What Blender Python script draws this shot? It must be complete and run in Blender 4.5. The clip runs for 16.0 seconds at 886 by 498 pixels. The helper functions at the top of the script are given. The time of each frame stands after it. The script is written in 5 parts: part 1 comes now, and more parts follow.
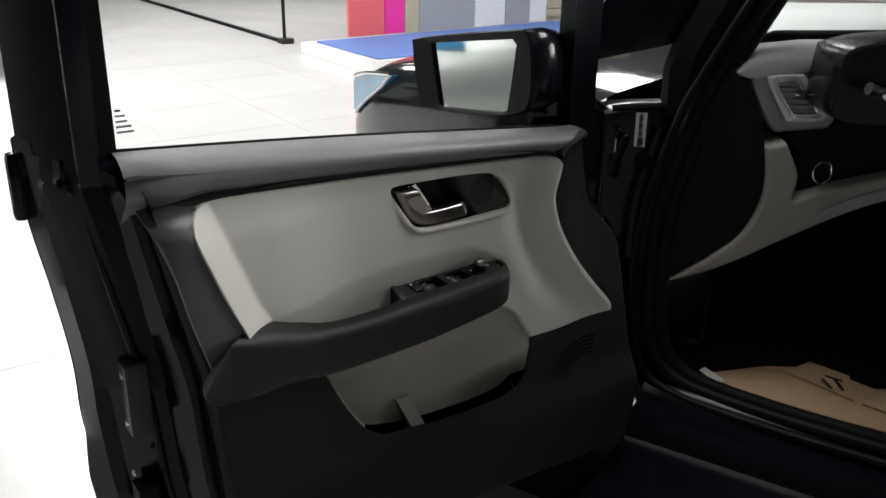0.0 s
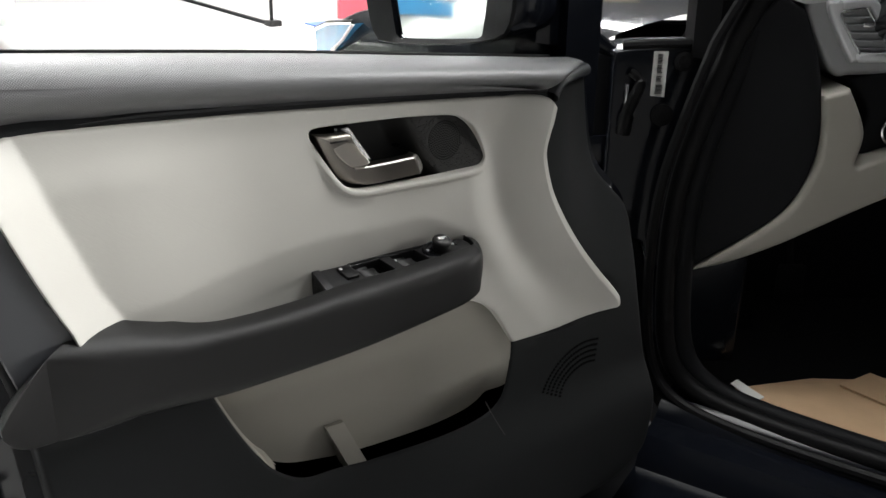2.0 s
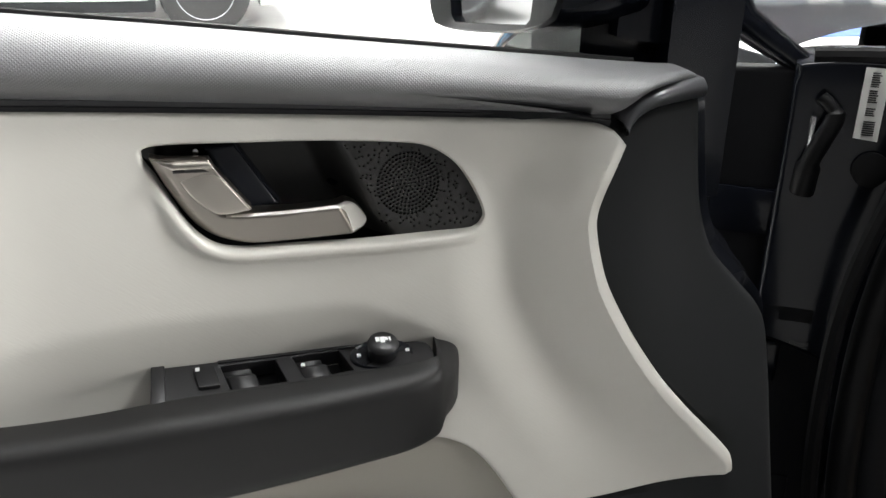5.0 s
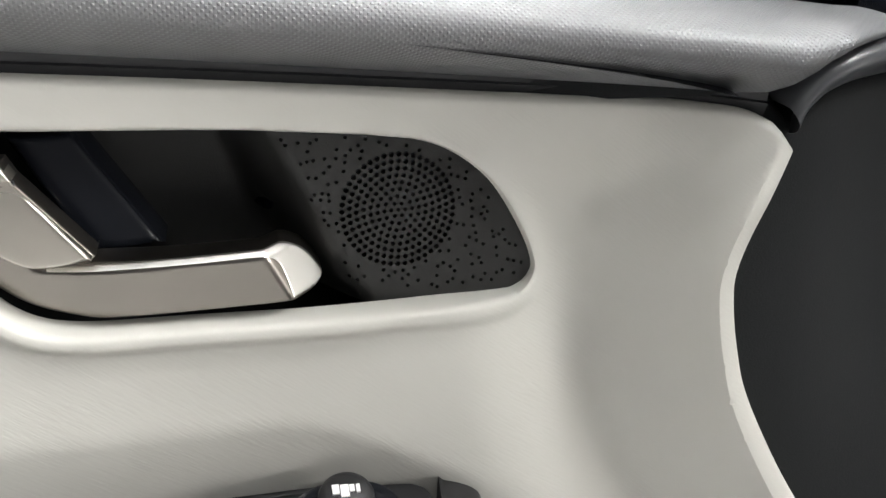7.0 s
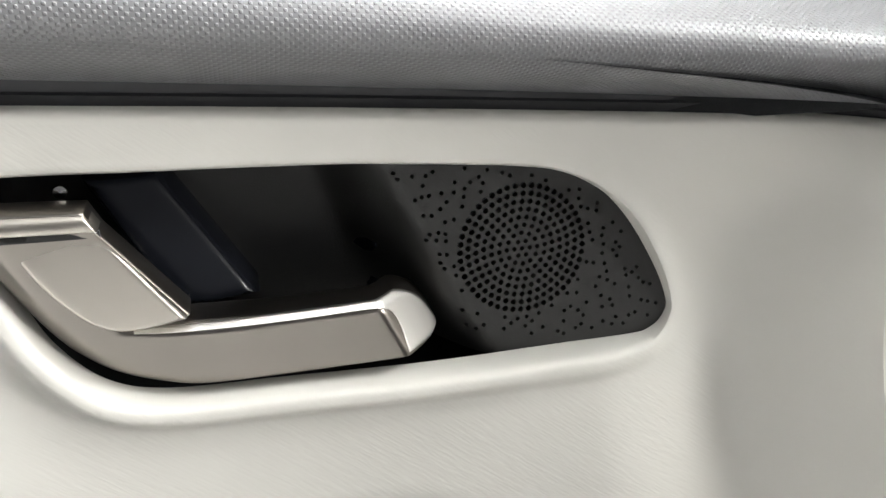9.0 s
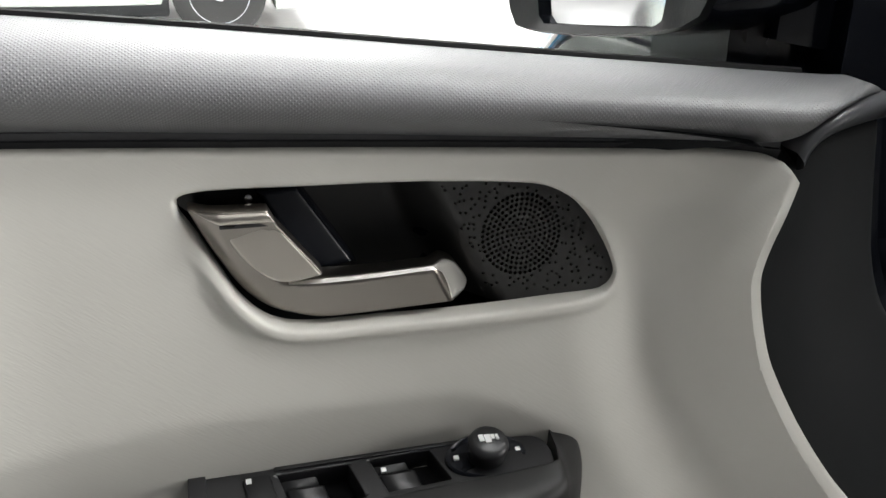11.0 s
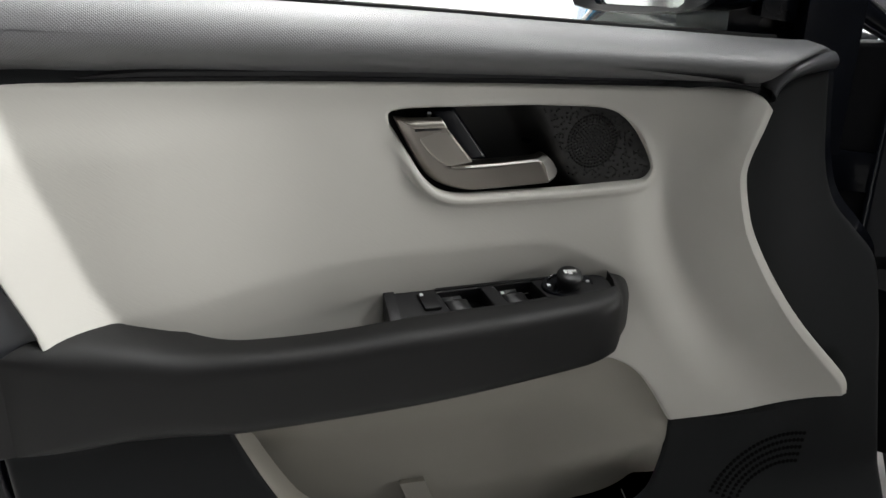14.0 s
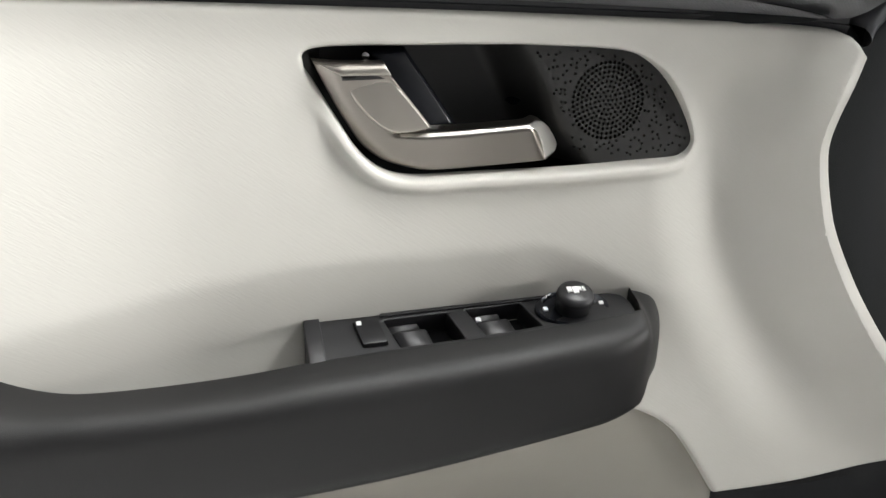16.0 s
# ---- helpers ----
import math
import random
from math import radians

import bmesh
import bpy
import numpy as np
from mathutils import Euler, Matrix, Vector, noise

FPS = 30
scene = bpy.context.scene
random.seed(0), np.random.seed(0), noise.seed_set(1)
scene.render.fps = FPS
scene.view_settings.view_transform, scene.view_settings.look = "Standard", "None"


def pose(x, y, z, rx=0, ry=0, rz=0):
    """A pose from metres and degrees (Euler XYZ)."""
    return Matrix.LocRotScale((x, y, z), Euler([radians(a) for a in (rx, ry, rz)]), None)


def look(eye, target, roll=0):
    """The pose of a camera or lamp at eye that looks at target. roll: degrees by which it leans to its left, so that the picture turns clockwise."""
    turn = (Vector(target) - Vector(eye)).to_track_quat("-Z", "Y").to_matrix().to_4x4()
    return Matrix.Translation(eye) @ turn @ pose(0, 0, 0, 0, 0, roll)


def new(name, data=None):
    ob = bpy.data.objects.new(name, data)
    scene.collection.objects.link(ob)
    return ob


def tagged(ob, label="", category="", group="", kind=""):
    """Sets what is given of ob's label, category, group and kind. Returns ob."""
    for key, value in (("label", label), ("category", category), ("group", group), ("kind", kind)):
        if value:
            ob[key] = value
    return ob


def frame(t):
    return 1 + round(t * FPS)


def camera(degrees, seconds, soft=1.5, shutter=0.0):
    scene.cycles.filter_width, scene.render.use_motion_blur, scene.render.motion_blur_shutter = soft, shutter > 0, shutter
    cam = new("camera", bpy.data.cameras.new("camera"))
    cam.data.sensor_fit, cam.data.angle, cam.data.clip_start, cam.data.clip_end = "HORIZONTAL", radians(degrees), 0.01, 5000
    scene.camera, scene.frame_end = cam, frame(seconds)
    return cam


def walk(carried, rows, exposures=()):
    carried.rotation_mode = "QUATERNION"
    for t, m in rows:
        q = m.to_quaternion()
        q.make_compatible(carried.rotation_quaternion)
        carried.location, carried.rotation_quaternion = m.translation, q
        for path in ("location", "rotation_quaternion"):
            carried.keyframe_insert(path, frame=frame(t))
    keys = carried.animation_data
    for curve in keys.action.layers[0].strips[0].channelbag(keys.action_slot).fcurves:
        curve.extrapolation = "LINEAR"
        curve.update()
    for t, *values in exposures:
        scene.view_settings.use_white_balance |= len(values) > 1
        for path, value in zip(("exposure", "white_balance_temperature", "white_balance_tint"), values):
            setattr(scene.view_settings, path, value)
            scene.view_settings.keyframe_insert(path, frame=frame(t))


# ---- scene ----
cam = camera(52.0, 16.0)
PATH = [
    (0, (-0.771, -1.15, 1.367), (0.307, 0.368, 0.638), 0.8),
    (0.5, (-0.698, -1.085, 1.323), (0.384, 0.424, 0.581), 1.1),
    (1, (-0.614, -0.977, 1.259), (0.463, 0.536, 0.518), 1.0),
    (1.5, (-0.539, -0.911, 1.21), (0.537, 0.607, 0.477), 0.8),
    (2, (-0.484, -0.867, 1.178), (0.589, 0.652, 0.444), 1.0),
    (2.5, (-0.403, -0.82, 1.159), (0.654, 0.709, 0.42), 0.9),
    (3, (-0.298, -0.761, 1.128), (0.668, 0.83, 0.397), 1.0),
    (3.5, (-0.212, -0.761, 1.107), (0.606, 0.912, 0.379), 0.9),
    (4, (-0.128, -0.734, 1.09), (0.607, 0.974, 0.354), 1.0),
    (4.5, (-0.056, -0.674, 1.111), (0.563, 1.074, 0.361), 1.2),
    (4.7, (-0.032, -0.651, 1.109), (0.52, 1.12, 0.362), 1.2),
    (6.8, (0.088, -0.326, 1.032), (0.528, 1.46, 0.247), 2.4),
    (7, (0.089, -0.314, 1.024), (0.53, 1.469, 0.234), 2.3),
    (7.5, (0.093, -0.28, 1.014), (0.524, 1.503, 0.217), 2.2),
    (8, (0.09, -0.256, 1.01), (0.531, 1.522, 0.209), 2.0),
    (8.5, (0.076, -0.252, 1.012), (0.538, 1.53, 0.231), 1.6),
    (9, (0.054, -0.258, 1.013), (0.489, 1.544, 0.262), 0.6),
    (9.2, (0.035, -0.262, 1.008), (0.524, 1.549, 0.315), 0.6),
    (11.3, (-0.023, -0.49, 1.09), (0.467, 1.296, 0.336), 1.3),
    (11.5, (-0.028, -0.531, 1.098), (0.469, 1.251, 0.338), 1.5),
    (12, (-0.071, -0.577, 1.128), (0.425, 1.188, 0.329), 2.0),
    (12.5, (-0.118, -0.629, 1.137), (0.344, 1.154, 0.359), 1.4),
    (13, (-0.158, -0.676, 1.137), (0.301, 1.107, 0.357), 1.1),
    (13.5, (-0.173, -0.704, 1.132), (0.287, 1.077, 0.346), 1.1),
    (14, (-0.176, -0.71, 1.126), (0.279, 1.068, 0.33), 1.1),
    (14.5, (-0.167, -0.705, 1.12), (0.291, 1.071, 0.322), 1.1),
    (15, (-0.166, -0.68, 1.094), (0.304, 1.094, 0.298), 1.2),
    (15.5, (-0.128, -0.583, 1.038), (0.329, 1.198, 0.25), 0.9),
    (16, (-0.083, -0.487, 1.026), (0.365, 1.295, 0.237), 1.0),
]
walk(cam, [(t, look(eye, target, roll)) for t, eye, target, roll in PATH], [(0, -2.1), (1.0, -1.65), (2.0, -1.1), (3.0, -0.9), (4.0, -0.95), (4.7, -0.6), (6.8, -0.15), (7.4, 0.15), (9.2, 0.15), (11.3, -1.0), (12.5, -1.35), (14.5, -1.15), (15.2, -0.8), (16, -0.1)])

# ---- world and lights ----
world = bpy.data.worlds.new("showroom_air")
scene.world = world
world.use_nodes = True
world.node_tree.nodes["Background"].inputs[0].default_value = (0.9, 0.95, 1.0, 1)
world.node_tree.nodes["Background"].inputs[1].default_value = 0.1


def area_lamp(name, x, y, z, sx, sy, watts, color=(0.98, 0.985, 0.97)):
    lamp = bpy.data.lights.new(name, "AREA")
    lamp.shape, lamp.size, lamp.size_y, lamp.energy, lamp.color = "RECTANGLE", sx, sy, watts, color
    ob = new(name, lamp)
    ob.location = (x, y, z)
    return ob


CEIL = 3.3
# unseen lamps added overhead: key, weak fill, pad sheen, then the bright background
for lx, ly, power in ((2.7, -1.15, 560), (0.1, -2.0, 16), (0.6, 0.35, 170), (-3.0, 3.0, 300), (0.3, 3.2, 420), (-2.5, 6.5, 600), (1.0, 6.5, 600), (4.5, 4.0, 400), (4.5, 9.0, 400)):
    area_lamp("added_overhead_lamp", lx, ly, CEIL - 0.06, 1.4, 1.4, power)

# added side light from an unseen opening, which reaches the door through the cabin
side_light = area_lamp("added_side_light", 11.9, -4.2, 2.0, 2.4, 3.2, 1700, (1.0, 0.985, 0.95))
side_light.rotation_euler = (0, radians(90), 0)


# ---- materials ----
def material(name, color, rough=0.5, metal=0.0, spread=0.06, scale=12.0, bump=0.0, bump_scale=400.0, specular=0.5, coat=0.0):
    """A painted, moulded or woven surface: two scales of colour variation, worn gloss and a fine grain."""
    m = bpy.data.materials.new(name)
    m.use_nodes = True
    t = m.node_tree
    b = t.nodes["Principled BSDF"]
    b.inputs["Metallic"].default_value = metal
    b.inputs["Specular IOR Level"].default_value = specular
    b.inputs["Coat Weight"].default_value = coat
    where = t.nodes.new("ShaderNodeTexCoord")
    big, fine = t.nodes.new("ShaderNodeTexNoise"), t.nodes.new("ShaderNodeTexNoise")
    big.inputs["Scale"].default_value, big.inputs["Detail"].default_value = scale, 4
    fine.inputs["Scale"].default_value, fine.inputs["Detail"].default_value = bump_scale, 3
    for n in (big, fine):
        t.links.new(where.outputs["Object"], n.inputs["Vector"])
    ramp = t.nodes.new("ShaderNodeMix")
    ramp.data_type = "RGBA"
    ramp.inputs["A"].default_value = (*[c * (1 - spread) for c in color], 1)
    ramp.inputs["B"].default_value = (*[min(1, c * (1 + spread)) for c in color], 1)
    t.links.new(big.outputs["Fac"], ramp.inputs["Factor"])
    t.links.new(ramp.outputs["Result"], b.inputs["Base Color"])
    worn = t.nodes.new("ShaderNodeMapRange")
    worn.inputs["To Min"].default_value, worn.inputs["To Max"].default_value = max(0.02, rough - 0.06), min(1, rough + 0.06)
    t.links.new(big.outputs["Fac"], worn.inputs["Value"])
    t.links.new(worn.outputs["Result"], b.inputs["Roughness"])
    if bump:
        bumped = t.nodes.new("ShaderNodeBump")
        bumped.inputs["Strength"].default_value, bumped.inputs["Distance"].default_value = bump, 0.0006
        t.links.new(fine.outputs["Fac"], bumped.inputs["Height"])
        t.links.new(bumped.outputs["Normal"], b.inputs["Normal"])
    return m


def math_node(t, op, a, b=None):
    n = t.nodes.new("ShaderNodeMath")
    n.operation = op
    for i, v in enumerate((a, b)):
        if v is None:
            continue
        if isinstance(v, (int, float)):
            n.inputs[i].default_value = v
        else:
            t.links.new(v, n.inputs[i])
    return n.outputs[0]


def add_relief(m, kind, strength):
    """Embossed relief in the plane of the door: staggered dots, or slanting scratches."""
    t = m.node_tree
    b = t.nodes["Principled BSDF"]
    where = t.nodes.new("ShaderNodeTexCoord")
    split = t.nodes.new("ShaderNodeSeparateXYZ")
    t.links.new(where.outputs["Object"], split.inputs[0])
    if kind == "dots":
        k = 2 * math.pi / 0.0028
        t.links.new(where.outputs["UV"], split.inputs[0])
        across = math_node(t, "SINE", math_node(t, "MULTIPLY", split.outputs["X"], k))
        along = math_node(t, "SINE", math_node(t, "MULTIPLY", split.outputs["Y"], k))
        mesh = math_node(t, "MULTIPLY", across, along)
        bead = t.nodes.new("ShaderNodeMapRange")
        bead.interpolation_type = "SMOOTHSTEP"
        bead.inputs["From Min"].default_value, bead.inputs["From Max"].default_value = 0.05, 0.75
        t.links.new(mesh, bead.inputs["Value"])
        height = bead.outputs["Result"]
    else:
        turned = t.nodes.new("ShaderNodeMapping")
        turned.inputs["Rotation"].default_value = (0, radians(-37), 0)
        t.links.new(where.outputs["Object"], turned.inputs["Vector"])
        slant = t.nodes.new("ShaderNodeMapping")
        slant.inputs["Scale"].default_value = (120, 120, 950)
        t.links.new(turned.outputs[0], slant.inputs["Vector"])
        grain = t.nodes.new("ShaderNodeTexNoise")
        grain.inputs["Scale"].default_value, grain.inputs["Detail"].default_value = 1.0, 2
        t.links.new(slant.outputs[0], grain.inputs["Vector"])
        height = grain.outputs["Fac"]
    bumped = t.nodes.new("ShaderNodeBump")
    bumped.inputs["Strength"].default_value, bumped.inputs["Distance"].default_value = strength, 0.0006
    t.links.new(height, bumped.inputs["Height"])
    t.links.new(bumped.outputs["Normal"], b.inputs["Normal"])
    return m


def glass(name, rough=0.0, tint=(1, 1, 1)):
    m = bpy.data.materials.new(name)
    m.use_nodes = True
    b = m.node_tree.nodes["Principled BSDF"]
    b.inputs["Transmission Weight"].default_value, b.inputs["Roughness"].default_value, b.inputs["IOR"].default_value = 1, rough, 1.05
    b.inputs["Base Color"].default_value = (*tint, 1)
    return m


BEIGE = add_relief(material("beige_moulded_trim", (0.55, 0.538, 0.497), 0.5, spread=0.03), "scratches", 0.17)
# darker, warmer beige than the insert, for the pocket and lower dash strip
BEIGE_LOW = material("darker_beige_plastic", (0.33, 0.315, 0.275), 0.55, spread=0.04, bump=0.25, bump_scale=900)
DARK = material("charcoal_moulded_trim", (0.0160, 0.0170, 0.0180), 0.64, spread=0.12, bump=0.4, bump_scale=1100, specular=0.14)
PAD = add_relief(material("charcoal_dotted_pad", (0.145, 0.146, 0.152), 0.43, spread=0.05, specular=1.0), "dots", 0.7)
BELT = material("dark_smooth_strip", (0.020, 0.0205, 0.023), 0.45, spread=0.08, bump=0.15, bump_scale=900, specular=0.4)
ROLL = material("smooth_charcoal_trim", (0.055, 0.057, 0.063), 0.34, spread=0.05, bump=0.1, bump_scale=900, specular=0.8)
ARM = material("black_armrest_leatherette", (0.0062, 0.0060, 0.0063), 0.50, spread=0.12, bump=0.3, bump_scale=1400, specular=0.42)
GLOSS = material("black_switch_plastic", (0.013, 0.013, 0.0145), 0.36, spread=0.1, bump=0.15, bump_scale=1500)
SWITCH = material("shiny_black_switch_plastic", (0.012, 0.012, 0.013), 0.32, spread=0.1, bump=0.1, bump_scale=1500, specular=0.28)
PIANO = material("piano_black_plastic", (0.008, 0.009, 0.012), 0.22, spread=0.1, specular=0.3)
CUP = material("black_bezel_plastic", (0.016, 0.016, 0.015), 0.5, spread=0.1, bump=0.25, bump_scale=1500)
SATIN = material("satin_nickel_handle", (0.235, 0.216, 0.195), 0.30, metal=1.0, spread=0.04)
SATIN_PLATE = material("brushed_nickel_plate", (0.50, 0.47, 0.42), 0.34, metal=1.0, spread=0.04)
# paler copy of the handle metal: the highlight on its bevel, as colour
EDGE_HIGHLIGHT = material("painted_edge_highlight", (0.86, 0.84, 0.80), 0.30, metal=1.0, spread=0.03)
CHROME = material("bright_chrome", (0.80, 0.79, 0.77), 0.10, metal=1.0, spread=0.02)
PAINT = material("black_car_paint", (0.005, 0.006, 0.009), 0.16, spread=0.2, coat=0.03, specular=0.2)
BONNET = material("polished_black_bonnet", (0.010, 0.011, 0.013), 0.07, spread=0.1)
PILLAR = material("black_pillar_felt", (0.003, 0.003, 0.0034), 0.8, spread=0.2, bump=0.3, bump_scale=900, specular=0.08)
RUBBER = material("black_rubber_seal", (0.005, 0.005, 0.0055), 0.5, spread=0.15, bump=0.2, specular=0.14)
CARPET = material("black_carpet", (0.012, 0.012, 0.013), 0.95, spread=0.3, scale=60, bump=0.8, bump_scale=700, specular=0.1)
DASH = material("dark_dash_plastic", (0.009, 0.0093, 0.0105), 0.55, spread=0.1, bump=0.3, bump_scale=900, specular=0.10)
DASH_TOP = material("soft_grey_dash_top", (0.46, 0.48, 0.47), 0.5, spread=0.06, bump=0.3, bump_scale=800)
CARD = material("brown_cardboard", (0.60, 0.41, 0.25), 0.85, spread=0.12, scale=20, bump=0.3, bump_scale=200)
INK = material("black_print", (0.02, 0.02, 0.02), 0.7)
PAPER = material("white_paper_label", (0.75, 0.75, 0.72), 0.6)
WHITE_MARK = material("white_switch_print", (0.8, 0.8, 0.8), 0.5)
GLASS = glass("clear_window_glass")
MIRROR = material("mirror_silver", (0.85, 0.86, 0.87), 0.02, metal=1.0, spread=0.0)
FLOOR = material("polished_white_floor_tile", (0.72, 0.71, 0.70), 0.22, spread=0.05, scale=1.5)
JOINT = material("grey_tile_joint", (0.58, 0.56, 0.54), 0.8)
WALL = material("white_wall_paint", (0.8, 0.8, 0.79), 0.7, spread=0.03, scale=2)
CHARCOAL = material("charcoal_wall_paint", (0.06, 0.06, 0.065), 0.7, spread=0.05, scale=2)
CEILING = material("grey_ceiling_board", (0.20, 0.20, 0.205), 0.8, spread=0.03, scale=2)
GREY = material("grey_wall_panel", (0.32, 0.33, 0.35), 0.6, spread=0.05, scale=3)
SLAT = material("tan_wall_slats", (0.45, 0.40, 0.28), 0.6, spread=0.1, scale=5)
RED = material("coral_red_poster", (0.75, 0.12, 0.13), 0.5, spread=0.03)
PINK = material("magenta_poster", (0.80, 0.02, 0.30), 0.5, spread=0.03)
BLUE = material("blue_plinth_carpet", (0.12, 0.2, 0.5), 0.8, spread=0.1)
SKYBLUE = material("light_blue_banner", (0.16, 0.42, 0.68), 0.5, spread=0.04)
SILVER = material("silver_green_car_paint", (0.42, 0.45, 0.42), 0.25, metal=0.5, spread=0.04, coat=0.5)
LAMP_GLASS = material("blue_tinted_lamp_glass", (0.06, 0.25, 0.45), 0.08, spread=0.3, scale=14)
TYRE = material("black_tyre_rubber", (0.02, 0.02, 0.02), 0.8, spread=0.2, bump=0.4)
ALLOY = material("silver_alloy", (0.75, 0.76, 0.77), 0.25, metal=0.9)


# ---- mesh tools ----
def part(name, bm, mat, parent=None, label="", smooth=True, sharp=40):
    """Links a bmesh as one mesh object, under a thing or a part."""
    me = bpy.data.meshes.new(name)
    bmesh.ops.recalc_face_normals(bm, faces=bm.faces)
    bm.to_mesh(me)
    bm.free()
    if smooth:
        me.polygons.foreach_set("use_smooth", [True] * len(me.polygons))
        me.set_sharp_from_angle(angle=radians(sharp))
    me.materials.append(mat)
    ob = new(name, me)
    ob.parent = parent
    if label:
        tagged(ob, label)
    return ob


def thing(name, label, category, at=(0, 0, 0), group="", kind=""):
    ob = new(name)
    ob.empty_display_size = 0.1
    ob.location = at
    return tagged(ob, label, category, group, kind)


def spline(knots, n=12, closed=True):
    """Catmull-Rom curve through a few knots; a knot with a third value 1 is a sharp corner."""
    k = [tuple(p) + (0,) * (3 - len(p)) for p in knots]
    out, m = [], len(k)
    for i in range(m if closed else m - 1):
        p1, p2 = k[i], k[(i + 1) % m]
        p0 = k[i - 1] if (closed or i) else p1
        p3 = k[(i + 2) % m] if (closed or i + 2 < m) else p2
        p0 = p1 if p1[2] else p0
        p3 = p2 if p2[2] else p3
        for j in range(n):
            s = j / n
            out.append(tuple(0.5 * (2 * p1[c] + (p2[c] - p0[c]) * s + (2 * p0[c] - 5 * p1[c] + 4 * p2[c] - p3[c]) * s * s + (3 * p1[c] - p0[c] - 3 * p2[c] + p3[c]) * s**3) for c in (0, 1)))
    if not closed:
        out.append(k[-1][:2])
    return out


def step01(a, b, v):
    s = min(1.0, max(0.0, (v - a) / (b - a)))
    return s * s * (3 - 2 * s)


def curve_at(knots, x):
    """A height that glides through (x, value) knots."""
    xs = [p[0] for p in knots]
    if x <= xs[0]:
        return knots[0][1]
    for i, ((a, va), (b, vb)) in enumerate(zip(knots, knots[1:])):
        if x <= b:
            s, h = (x - a) / (b - a), b - a
            d = (vb - va) / h
            da = d if i == 0 else 0.5 * (d + (va - knots[i - 1][1]) / (a - knots[i - 1][0]))
            db = d if i + 2 == len(knots) else 0.5 * (d + (knots[i + 2][1] - vb) / (knots[i + 2][0] - b))
            return (1 + 2 * s) * (1 - s) ** 2 * va + s * (1 - s) ** 2 * h * da + s * s * (3 - 2 * s) * vb + s * s * (s - 1) * h * db
    return knots[-1][1]


def inside(points, poly):
    p, q = np.asarray(points)[:, None, :], np.asarray(poly)
    a, b = q, np.roll(q, -1, 0)
    cross = (a[:, 1] > p[..., 1]) != (b[:, 1] > p[..., 1])
    with np.errstate(divide="ignore", invalid="ignore"):
        at = (b[:, 0] - a[:, 0]) * (p[..., 1] - a[:, 1]) / (b[:, 1] - a[:, 1]) + a[:, 0]
    return (cross & (p[..., 0] < at)).sum(1) % 2 == 1


def distance(points, poly):
    p, a = np.asarray(points)[:, None, :], np.asarray(poly)
    ab = np.roll(a, -1, 0) - a
    s = (((p - a) * ab).sum(-1) / ((ab**2).sum(-1) + 1e-12)).clip(0, 1)
    return np.sqrt((((p - a) - s[..., None] * ab) ** 2).sum(-1)).min(1)


def fine_loop(loop, most):
    """The loop with its long sides cut into pieces."""
    out = []
    for p, q in zip(loop, list(loop[1:]) + [loop[0]]):
        n = max(1, math.ceil(math.hypot(q[0] - p[0], q[1] - p[1]) / most))
        out += [(p[0] + (q[0] - p[0]) * k / n, p[1] + (q[1] - p[1]) * k / n) for k in range(n)]
    return out


